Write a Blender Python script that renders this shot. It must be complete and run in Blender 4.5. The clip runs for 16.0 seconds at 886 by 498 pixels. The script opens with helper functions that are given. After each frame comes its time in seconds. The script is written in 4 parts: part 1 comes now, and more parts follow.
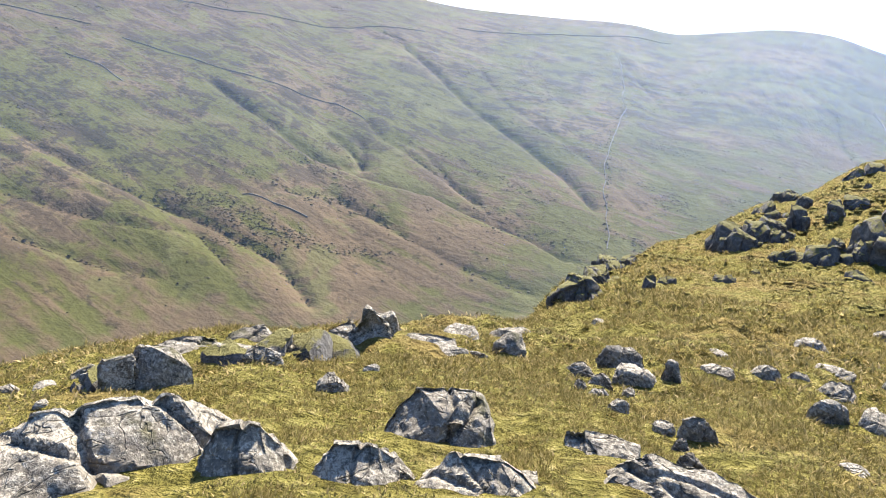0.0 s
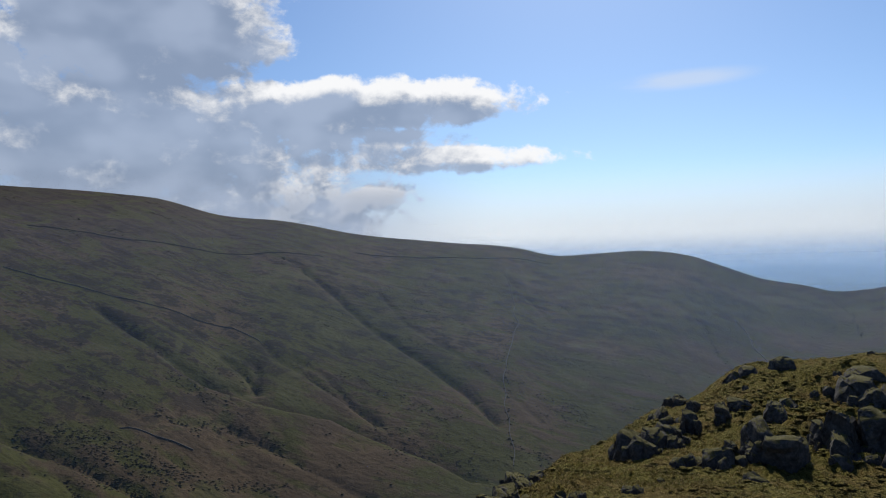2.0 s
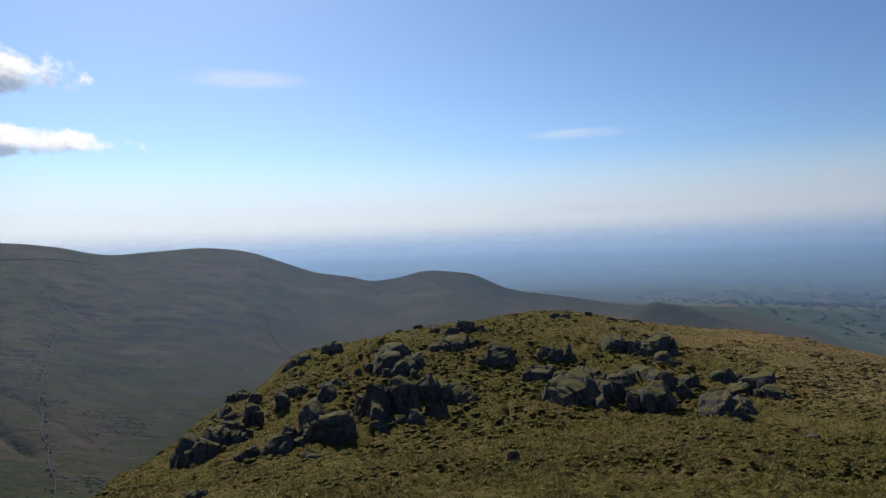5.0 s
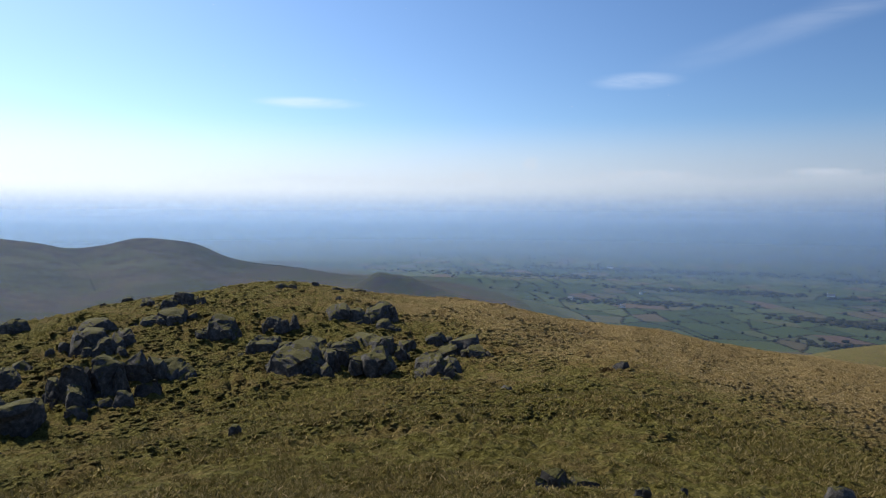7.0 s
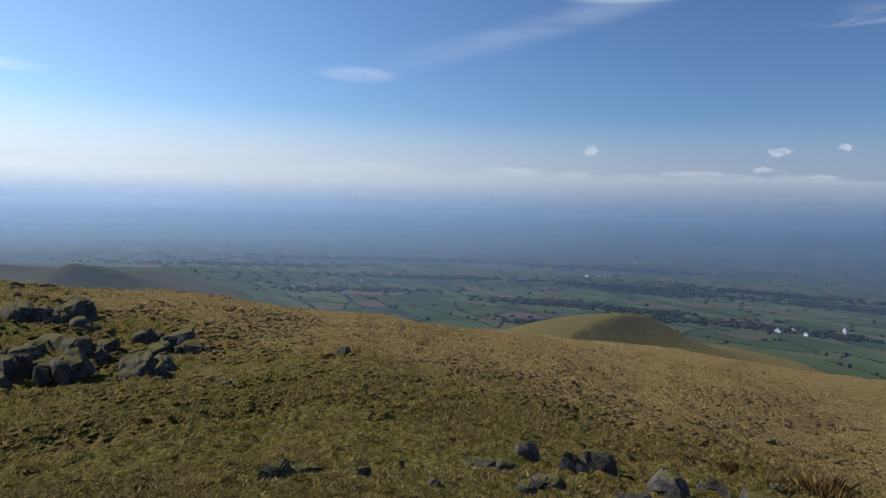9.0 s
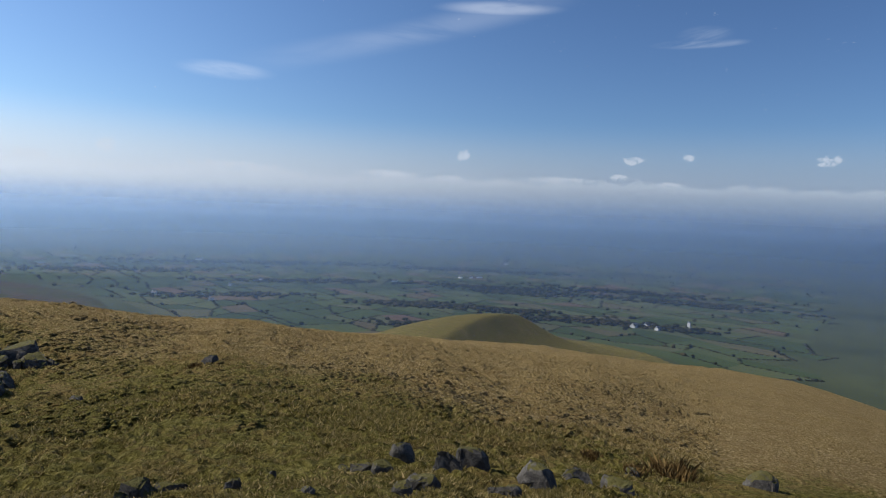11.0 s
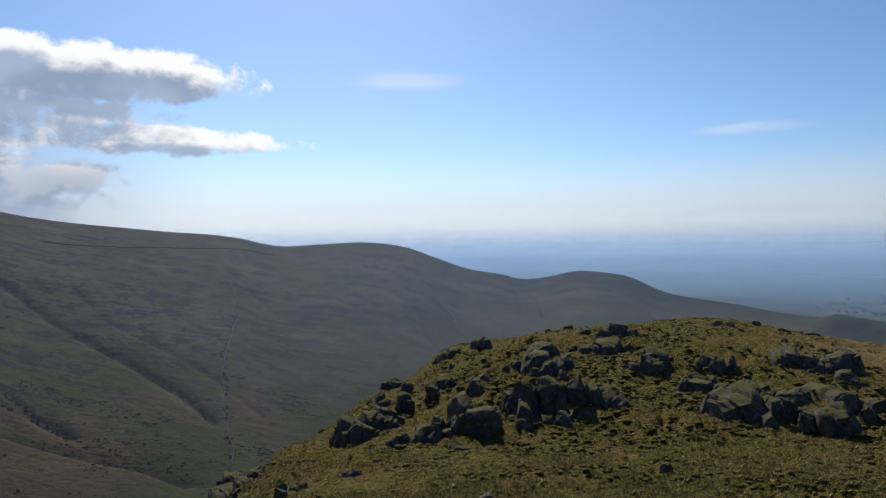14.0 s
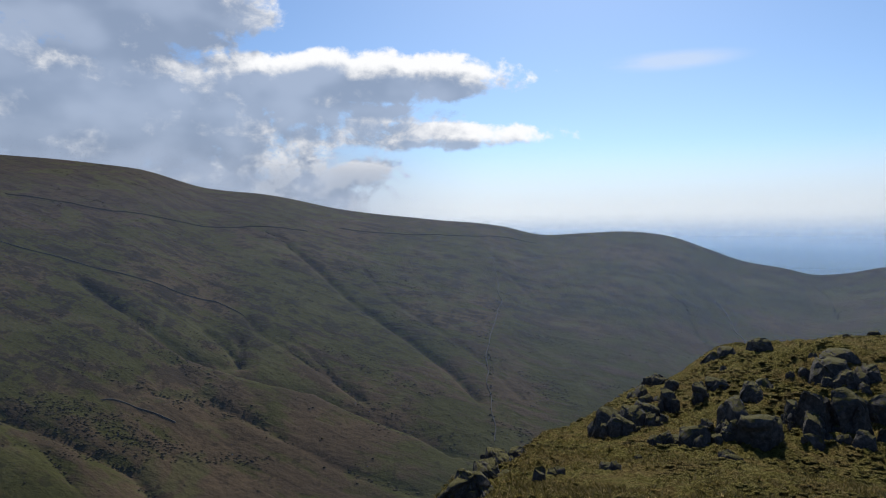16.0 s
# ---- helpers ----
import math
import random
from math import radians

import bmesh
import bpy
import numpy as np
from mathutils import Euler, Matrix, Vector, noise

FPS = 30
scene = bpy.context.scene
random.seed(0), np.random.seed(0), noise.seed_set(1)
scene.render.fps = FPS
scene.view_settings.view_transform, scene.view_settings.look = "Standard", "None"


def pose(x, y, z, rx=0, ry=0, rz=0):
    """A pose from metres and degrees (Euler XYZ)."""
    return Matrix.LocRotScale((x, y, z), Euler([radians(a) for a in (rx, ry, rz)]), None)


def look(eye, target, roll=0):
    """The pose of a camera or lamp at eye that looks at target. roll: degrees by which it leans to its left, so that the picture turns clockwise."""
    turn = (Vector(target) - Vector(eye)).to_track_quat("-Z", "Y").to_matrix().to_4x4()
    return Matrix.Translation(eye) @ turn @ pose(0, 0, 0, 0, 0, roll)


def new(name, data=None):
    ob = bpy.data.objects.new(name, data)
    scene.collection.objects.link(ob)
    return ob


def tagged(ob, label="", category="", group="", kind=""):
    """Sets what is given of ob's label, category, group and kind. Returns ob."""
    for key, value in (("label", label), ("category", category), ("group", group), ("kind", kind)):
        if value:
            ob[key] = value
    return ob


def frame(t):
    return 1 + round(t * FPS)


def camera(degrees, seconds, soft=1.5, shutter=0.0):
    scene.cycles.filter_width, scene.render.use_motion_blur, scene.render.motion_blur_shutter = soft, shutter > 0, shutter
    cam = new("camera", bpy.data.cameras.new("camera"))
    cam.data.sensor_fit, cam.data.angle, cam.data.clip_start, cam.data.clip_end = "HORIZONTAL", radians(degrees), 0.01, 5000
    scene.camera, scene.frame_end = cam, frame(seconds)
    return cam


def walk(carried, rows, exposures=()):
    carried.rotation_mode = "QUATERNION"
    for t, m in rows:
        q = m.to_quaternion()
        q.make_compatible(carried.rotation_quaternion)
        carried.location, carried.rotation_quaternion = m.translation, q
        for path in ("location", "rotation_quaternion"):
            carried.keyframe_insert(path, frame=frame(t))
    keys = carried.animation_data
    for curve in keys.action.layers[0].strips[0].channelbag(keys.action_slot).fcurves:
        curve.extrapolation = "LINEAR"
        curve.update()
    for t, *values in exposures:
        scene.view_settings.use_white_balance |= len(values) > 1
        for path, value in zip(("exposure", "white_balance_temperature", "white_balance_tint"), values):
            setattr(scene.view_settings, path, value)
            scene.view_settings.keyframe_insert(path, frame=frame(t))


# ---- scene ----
cam = camera(69.0, 16.0, 1.1)
EYE = (0.0, 0.0, 1.65)
TURNS = [
    (0, 71.62, 0.36, -0.12),
    (0.5, 71.39, -1.16, -4.93),
    (1, 77.19, -0.10, -4.75),
    (1.5, 87.14, 0.68, -7.69),
    (2, 90.72, 1.19, -9.15),
    (2.5, 90.33, 1.05, -7.43),
    (3, 90.67, 1.14, -16.44),
    (3.5, 91.38, 2.36, -29.54),
    (4, 91.17, 2.48, -36.39),
    (4.2, 90.69, 1.98, -39.73),
    (6.3, 86.36, 0.82, -62.51),
    (6.5, 85.90, -1.42, -68.69),
    (7, 86.37, -0.23, -70.50),
    (7.5, 84.89, 0.03, -75.45),
    (8, 84.84, -2.02, -84.38),
    (8.5, 85.97, -1.79, -90.31),
    (9, 85.78, -1.84, -94.70),
    (9.2, 85.87, -2.07, -97.02),
    (10.25, 86.30, -2.30, -107.50),
    (11.3, 86.63, -2.62, -102.70),
    (11.5, 86.60, -2.23, -97.88),
    (12, 87.79, -1.55, -83.06),
    (12.5, 88.69, -0.48, -68.75),
    (13, 88.22, -1.07, -56.83),
    (13.5, 90.85, 1.02, -46.42),
    (14, 89.51, 0.67, -33.38),
    (14.5, 88.66, -0.22, -22.37),
    (15, 87.24, 1.06, -10.69),
    (15.5, 89.06, 2.92, -11.65),
    (16, 88.67, 0.15, -10.45),
]
STOPS = [(0.0, 2.12, 6800, 11), (0.6, 2.14, 6700, 11), (0.9, 2.0, 6750, 11), (1.2, 0.95, 6600, 10), (1.5, -0.2, 6500, 10), (1.8, -0.55, 6500, 10), (2.5, -0.4, 6500, 10), (3.0, -0.4, 6500, 10), (3.5, -0.5, 6500, 10), (4.2, -0.5, 6500, 10), (6.5, -0.12, 6500, 10), (7.5, 0.0, 6500, 10), (9.0, -0.1, 6500, 10),
         (11.3, -0.1, 6500, 10), (12.0, -0.28, 6500, 10), (12.5, -0.35, 6500, 10), (13.0, -0.22, 6500, 10), (13.5, -0.5, 6500, 10), (14.0, -0.45, 6500, 10), (14.5, -0.28, 6500, 10), (15.0, -0.15, 6500, 10), (15.5, 0.0, 6500, 10), (16.0, -0.45, 6500, 10)]
walk(cam, [(t, pose(*EYE, rx, ry, rz)) for t, rx, ry, rz in TURNS], STOPS)

# ---- light: one sun over the valley, a clear sky with a bank of cumulus ----
SUN_AZ, SUN_EL = 22.0, 42.0
sun = new("sun", bpy.data.lights.new("sun", "SUN"))
sun.data.energy, sun.data.angle, sun.data.color = 5.0, radians(0.6), (1.0, 0.94, 0.84)
sd = Vector((math.sin(radians(SUN_AZ)) * math.cos(radians(SUN_EL)), math.cos(radians(SUN_AZ)) * math.cos(radians(SUN_EL)), math.sin(radians(SUN_EL))))
sun.matrix_world = look((0, 0, 60), Vector((0, 0, 60)) - sd)


class Nodes:
    """Short hand for building a node tree."""

    def __init__(self, tree):
        self.t = tree
        tree.nodes.clear()

    def put(self, sock, v):
        if isinstance(v, bpy.types.NodeSocket):
            self.t.links.new(v, sock)
        elif v is not None:
            sock.default_value = v

    def node(self, kind, out=0, props=None, **ins):
        n = self.t.nodes.new(kind)
        if props:
            if kind == "ShaderNodeMapRange":
                n.interpolation_type = props["how"]
            elif kind == "ShaderNodeTexNoise":
                n.noise_dimensions = props["how"]
            elif kind == "ShaderNodeTexVoronoi":
                n.distance, n.feature = props["how"], props.get("feature", "F1")
            else:
                n.operation = props["how"]
        for k, v in ins.items():
            key = int(k[1:]) if k[0] == "i" and k[1:].isdigit() else k.replace("_", " ")
            self.put(n.inputs[key], v)
        return n.outputs[out]

    def math(self, op, a, b=0.0, c=0.0):
        return self.node("ShaderNodeMath", 0, {"how": op}, i0=a, i1=b, i2=c)

    def add(self, a, b):
        return self.math("ADD", a, b)

    def mul(self, a, b):
        return self.math("MULTIPLY", a, b)

    def smooth(self, x, lo, hi, a=0.0, b=1.0):
        return self.node("ShaderNodeMapRange", 0, {"how": "SMOOTHSTEP"}, Value=x, From_Min=lo, From_Max=hi, To_Min=a, To_Max=b)

    def mix(self, f, a, b, blend="MIX"):
        n = self.t.nodes.new("ShaderNodeMix")
        n.data_type, n.blend_type = "RGBA", blend
        self.put(n.inputs[0], f)
        self.put(n.inputs[6], a if isinstance(a, bpy.types.NodeSocket) else (*a, 1))
        self.put(n.inputs[7], b if isinstance(b, bpy.types.NodeSocket) else (*b, 1))
        return n.outputs[2]

    def noise(self, vec, scale, detail=3.0, rough=0.55, out=0, dims="3D", warp=0.0):
        return self.node("ShaderNodeTexNoise", out, {"how": dims}, Vector=vec, Scale=scale, Detail=detail, Roughness=rough, Distortion=warp)

    def vec(self, x, y, z=0.0):
        return self.node("ShaderNodeCombineXYZ", 0, None, X=x, Y=y, Z=z)

    def ramp(self, f, stops):
        n = self.t.nodes.new("ShaderNodeValToRGB")
        e = n.color_ramp.elements
        while len(e) < len(stops):
            e.new(0.5)
        for s, (p, c) in zip(e, stops):
            s.position, s.color = p, (*c, 1)
        self.put(n.inputs[0], f)
        return n.outputs[0]


def make_world():
    w = bpy.data.worlds.new("sky")
    scene.world = w
    w.use_nodes = True
    n = Nodes(w.node_tree)
    air = n.t.nodes.new("ShaderNodeTexSky")
    air.sky_type, air.sun_disc, air.sun_elevation, air.sun_rotation = "NISHITA", False, radians(SUN_EL), radians(SUN_AZ)
    air.altitude, air.air_density, air.dust_density, air.ozone_density = 600.0, 1.0, 0.6, 2.6
    sky = air.outputs[0]
    way = n.node("ShaderNodeTexCoord", 0)
    xyz = n.t.nodes.new("ShaderNodeSeparateXYZ")
    n.put(xyz.inputs[0], way)
    az = n.mul(n.math("ARCTAN2", xyz.outputs[0], xyz.outputs[1]), 57.29578)
    el = n.mul(n.math("ARCSINE", xyz.outputs[2]), 57.29578)

    def blob(a, e, wa, we, amount=1.0):
        da = n.math("DIVIDE", n.math("SUBTRACT", az, a), wa)
        de = n.math("DIVIDE", n.math("SUBTRACT", el, e), we)
        d = n.math("SQRT", n.add(n.mul(da, da), n.mul(de, de)))
        return n.smooth(d, 0.35, 1.25, amount, 0.0)

    def most(*bs):
        r = bs[0]
        for b in bs[1:]:
            r = n.math("MAXIMUM", r, b)
        return r

    # cumulus bank over the fell, lit on its tops and grey below
    wisps = n.noise(n.vec(n.mul(az, 0.06), n.mul(el, 0.32), 8.3), 1.0, 5.0, 0.6, warp=0.6)
    billow = n.noise(n.vec(n.mul(az, 0.16), n.mul(el, 0.24), 5.9), 1.0, 2.5, 0.5)

    def lumps(up):
        puffs = n.noise(n.vec(n.mul(az, 0.30), n.mul(n.add(el, up), 0.42), 3.1), 1.0, 6.0, 0.58, warp=0.25)
        fine = n.noise(n.vec(n.mul(az, 1.1), n.mul(n.add(el, up), 1.3), 1.7), 1.0, 4.0, 0.6)
        return n.add(n.mul(puffs, 1.6), n.mul(fine, 0.42))

    def bank(up):
        return most(blob(3, 13.4 - up, 18.5, 2.9, 1.1), blob(9, 8.6 - up, 15.5, 1.7, 0.98), blob(-15.5, 19.5 - up, 13.5, 7.5, 1.25), blob(-16, 10 - up, 21, 7, 1.1), blob(-36, 13 - up, 22, 13, 1.2),
                    blob(-13, 7.2 - up, 15.5, 1.2, 0.9), blob(-6, 11 - up, 12, 3.5, 0.95), blob(-6, 4.5 - up, 17, 4.6, 0.92), blob(-2, 10 - up, 17, 4.5, 0.78))

    row = most(*(blob(*q) for q in ((78.2, 3.95, 1.0, 0.75), (73.1, 2.9, 2.0, 0.6), (87.7, 2.9, 6.0, 0.45, 0.95), (100.9, 2.9, 3.4, 0.45, 0.95), (105.9, 2.7, 2.4, 0.4, 0.9), (107.3, 4.7, 0.85, 0.65), (121.9, 4.7, 1.0, 0.5), (126.3, 5.0, 0.6, 0.5),
                                    (136.4, 4.8, 1.2, 0.6), (121.0, 3.3, 1.1, 0.45, 0.95), (125.1, 2.7, 2.0, 0.4, 0.9), (115.7, 2.9, 4.4, 0.45, 0.9), (59.1, 2.6, 4.5, 0.4, 0.85), (53.3, 2.2, 2.8, 0.5, 0.8))))
    lump = lumps(0.0)
    body = n.add(bank(0.0), n.math("SUBTRACT", lump, 1.35))
    dens = n.smooth(body, 0.12, 0.48)
    tufts = n.noise(n.vec(n.mul(az, 1.9), n.mul(el, 2.6), 9.4), 1.0, 5.0, 0.62, warp=0.3)
    small = n.smooth(n.add(n.mul(row, 0.9), n.mul(n.math("SUBTRACT", tufts, 0.5), 2.6)), 0.45, 1.0, 0.0, 0.55)
    # a far row of low cumulus, flat below and ragged on top
    swell = n.noise(n.vec(n.mul(az, 0.16), 0.0, 4.4), 1.0, 2.0, 0.5)
    heads = n.noise(n.vec(n.mul(az, 0.75), n.mul(el, 1.3), 6.2), 1.0, 8.0, 0.66)
    top = n.add(n.add(n.mul(swell, 1.4), n.mul(heads, 1.8)), 1.15)
    far_row = n.mul(n.mul(n.smooth(n.math("SUBTRACT", top, el), 0.0, 0.22), n.smooth(el, 1.5, 2.7)), n.mul(n.mul(n.smooth(az, 52.0, 68.0), n.smooth(n.math("SUBTRACT", top, el), 0.3, 1.6, 1.0, 0.35)), 0.3))
    small = n.math("MAXIMUM", small, far_row)
    above = n.add(bank(1.5), n.math("SUBTRACT", lumps(1.5), 1.35))
    thick = n.mul(n.smooth(n.add(above, n.mul(n.math("SUBTRACT", billow, 0.5), 0.7)), -0.10, 0.66), 1.0)
    thick = n.math("MAXIMUM", thick, n.smooth(el, 4.5, 8.5, 0.75, 0.0))
    streak = n.math("MAXIMUM", n.mul(blob(30, 14.1, 5.5, 0.8), 0.5), n.mul(blob(59, 8.9, 4.4, 0.5), 0.5))
    tilt = n.math("SUBTRACT", el, n.mul(n.math("SUBTRACT", az, 87.0), 0.25))
    band = n.mul(n.smooth(n.math("ABSOLUTE", n.math("SUBTRACT", tilt, 10.9)), 0.1, 1.5, 1.0, 0.0), n.mul(n.smooth(az, 85, 100), n.smooth(az, 111, 118, 1.0, 0.0)))
    streak = n.math("MAXIMUM", streak, most(n.mul(band, 0.12), n.mul(blob(87, 10.6, 3.6, 0.7), 0.26), n.mul(blob(110, 17.0, 5.0, 0.6), 0.30), n.mul(blob(126.5, 14.0, 3.4, 0.35), 0.42), n.mul(blob(127.0, 14.6, 2.0, 0.7), 0.2)))
    cirrus = n.mul(streak, n.smooth(wisps, 0.3, 0.62))
    near_sun = n.smooth(n.math("ABSOLUTE", n.math("SUBTRACT", az, SUN_AZ)), 5.0, 115.0, 1.0, 0.0)
    base = n.node("ShaderNodeVectorMath", 0, {"how": "SCALE"}, Vector=sky, Scale=n.add(n.mul(near_sun, 0.069), 0.079))
    base = n.mix(1.0, base, n.mix(near_sun, (0.74, 0.95, 1.24), (0.86, 0.98, 1.10)), "MULTIPLY")
    # pale haze that lies along the horizon, bluer at its foot
    veil = n.mul(n.smooth(el, 1.8, 8.0, 1.0, 0.0), 0.78)
    veil_col = n.mix(near_sun, (0.38, 0.46, 0.60), (1.18, 1.22, 1.32))
    foot_col = n.mix(near_sun, (0.27, 0.38, 0.58), (0.86, 1.0, 1.22))
    out = n.mix(veil, base, veil_col)
    out = n.mix(n.smooth(el, -1.5, 2.6, 0.95, 0.0), out, foot_col)
    # a dull sheet of cloud far behind the fell
    sheet = n.mul(n.mul(n.smooth(az, -6.0, 16.0, 1.0, 0.0), n.smooth(el, 5.0, 12.0, 1.0, 0.0)), 0.75)
    out = n.mix(sheet, out, (0.46, 0.57, 0.80))
    out = n.mix(cirrus, out, (1.0, 1.08, 1.2))
    out = n.mix(small, out, (0.80, 0.86, 0.95))
    cloud = n.mix(thick, (1.35, 1.36, 1.38), n.mix(n.smooth(billow, 0.36, 0.66), (0.37, 0.46, 0.63), (0.53, 0.63, 0.82)))
    out = n.mix(n.mul(dens, n.smooth(thick, 0.5, 1.0, 1.0, 0.9)), out, cloud)
    bg = n.node("ShaderNodeBackground", 0, None, Color=out, Strength=1.0)
    n.t.links.new(bg, n.t.nodes.new("ShaderNodeOutputWorld").inputs[0])


make_world()

# ---- the lie of the land: heights over the whole country, x east, y up the valley ----
def lattice(ix, iy, seed):
    h = (ix.astype(np.int64) * 374761393 + iy.astype(np.int64) * 668265263 + seed * 974634777) & 0x7FFFFFFF
    h = ((h ^ (h >> 13)) * 1274126177) & 0x7FFFFFFF
    return ((h ^ (h >> 16)) & 0xFFFF) / 65535.0


def vnoise(x, y, seed=0):
    x, y = np.asarray(x, float), np.asarray(y, float)
    ix, iy = np.floor(x), np.floor(y)
    fx, fy = x - ix, y - iy
    fx, fy = fx * fx * fx * (fx * (fx * 6 - 15) + 10), fy * fy * fy * (fy * (fy * 6 - 15) + 10)
    a, b = lattice(ix, iy, seed), lattice(ix + 1, iy, seed)
    c, d = lattice(ix, iy + 1, seed), lattice(ix + 1, iy + 1, seed)
    return (a + (b - a) * fx) * (1 - fy) + (c + (d - c) * fx) * fy


def fbm(x, y, octaves=4, seed=0, gain=0.5):
    s, amp, tot = 0.0, 1.0, 0.0
    for o in range(octaves):
        s, tot = s + amp * vnoise(np.asarray(x) * 2.03 ** o + 17.3 * o, np.asarray(y) * 2.03 ** o - 9.1 * o, seed + o), tot + amp
        amp *= gain
    return s / tot - 0.5


def knots(a, at, to):
    """A smooth curve through a few knots."""
    at, to = np.asarray(at, float), np.asarray(to, float)
    slope = np.gradient(to, at)
    i = np.clip(np.searchsorted(at, a) - 1, 0, len(at) - 2)
    h = at[i + 1] - at[i]
    t = np.clip((a - at[i]) / h, 0, 1)
    return to[i] * (2 * t ** 3 - 3 * t ** 2 + 1) + slope[i] * h * (t ** 3 - 2 * t ** 2 + t) + to[i + 1] * (3 * t ** 2 - 2 * t ** 3) + slope[i + 1] * h * (t ** 3 - t ** 2)


# heights of the hilltop under the eye, section by section, at these distances
REACH = np.array([0.0, 2.5, 5, 8, 12, 20, 32, 45, 62, 90, 150, 250])
SECTIONS = {}


def section(bearing, *heights):
    SECTIONS[bearing] = heights


section(-180, -1.65, -1.8, -2.1, -2.8, -4, -6.5, -11, -16, -22, -34, -60, -95)
section(-70, -1.65, -1.9, -2.3, -3.2, -5.5, -11, -20, -31, -45, -70, -110, -150)
section(-34, -1.65, -1.95, -2.6, -3.6, -5.6, -13, -26, -38, -52, -76, -118, -165)
section(-22, -1.65, -2.0, -2.75, -3.65, -6.0, -13.5, -26, -37, -51, -76, -118, -165)
section(-8, -1.65, -2.1, -3.05, -3.95, -6.2, -13, -24, -35, -49, -74, -116, -165)
section(4, -1.65, -2.15, -3.1, -4.15, -5.5, -10.5, -20, -31, -45, -68, -112, -165)
section(12, -1.65, -2.15, -3.05, -4.1, -5.7, -8.7, -12.6, -20.5, -33, -56, -100, -160)
section(20, -1.65, -2.15, -3.0, -3.95, -5.4, -8.0, -10.7, -13.9, -20.5, -43, -88, -150)
section(28, -1.65, -2.1, -2.95, -3.9, -5.2, -7.6, -10.3, -11.8, -15.0, -34, -80, -140)
section(35, -1.65, -2.1, -2.9, -3.8, -5.0, -7.2, -9.8, -10.0, -10.2, -21, -65, -130)
section(44, -1.65, -2.0, -2.8, -3.7, -4.9, -7.0, -9.6, -9.7, -8.5, -15, -52, -110)
section(57, -1.65, -2.0, -2.8, -3.6, -4.9, -6.9, -9.6, -9.9, -7.6, -11.9, -38, -90)
section(70, -1.65, -2.0, -2.8, -3.6, -4.9, -6.8, -9.2, -10.4, -9.6, -13.2, -32, -80)
section(86, -1.65, -2.0, -2.8, -3.6, -5.0, -6.7, -8.7, -10.4, -12.2, -16.1, -32, -78)
section(100, -1.65, -2.0, -2.8, -3.6, -5.0, -7.0, -9.6, -11.9, -14.4, -18.5, -32.5, -72)
section(114, -1.65, -2.0, -2.8, -3.7, -5.2, -7.5, -10.6, -13.4, -16.0, -20.6, -32.0, -66)
section(130, -1.65, -2.0, -2.8, -3.8, -5.4, -7.9, -11.3, -14.5, -17.8, -22.6, -32.3, -53)
section(180, -1.65, -1.8, -2.1, -2.8, -4, -6.5, -11, -16, -22, -34, -60, -95)

PLAIN = -240.0
# the fell across the valley: foot and crest by bearing
CREST_AT = [-180, -120, -60, -34, -24, -18.5, -14.6, -10, -5, 2.2, 9, 15.7, 19, 22.6, 26.8, 30.1, 32.7, 35.3, 38.5, 40.2, 42.5, 45.2, 47, 49.5, 52, 57, 61.0, 64.2, 68.3, 75.9, 84, 120, 180]
CREST_EL = [-9, 0, 7.5, 6.3, 5.9, 5.65, 5.25, 3.95, 3.45, 2.1, 1.35, 0.68, -0.05, 0.05, 0.18, -0.3, -1.24, -2.2, -2.8, -3.2, -3.05, -2.5, -2.6, -3.05, -4.2, -5.15, -5.85, -6.5, -7.2, -8.4, -10, -10, -9]
CREST_R_AT = [-180, -60, -24, 0, 19, 27, 35, 47, 57, 64, 69, 75, 84, 180]
CREST_R = [1500, 1500, 1600, 1640, 1700, 1800, 1890, 2000, 1950, 1700, 1500, 1450, 1400, 1500]
FOOT_AT = [-180, -60, -34, -22, -10, 0, 12, 22, 32, 44, 57, 70, 84, 110, 180]
FOOT_R = [420, 400, 400, 430, 480, 520, 560, 640, 760, 900, 1000, 1000, 900, 800, 500]
GULLIES = []


def gully(depth, wide, *way):
    """A ravine along its way down the fell."""
    GULLIES.append((depth, wide, way))


BECKS = []


def beck(depth, brink, slope, *way):
    """A stream bed hidden below the brink of a spur."""
    BECKS.append((depth, brink, slope, way))


def beside(x, y, way):
    """Distance from a line on the map, and on which hand of it (below zero: to the right of its course)."""
    best, hand = np.full(x.shape, 1e18), np.ones(x.shape)
    for (ax, ay), (bx, by) in zip(way, way[1:]):
        ll = (bx - ax) ** 2 + (by - ay) ** 2
        tt = np.clip(((x - ax) * (bx - ax) + (y - ay) * (by - ay)) / ll, 0, 1)
        dd = (x - ax - tt * (bx - ax)) ** 2 + (y - ay - tt * (by - ay)) ** 2
        hand = np.where(dd < best, np.sign((bx - ax) * (y - ay) - (by - ay) * (x - ax)), hand)
        best = np.minimum(best, dd)
    return np.sqrt(best), hand


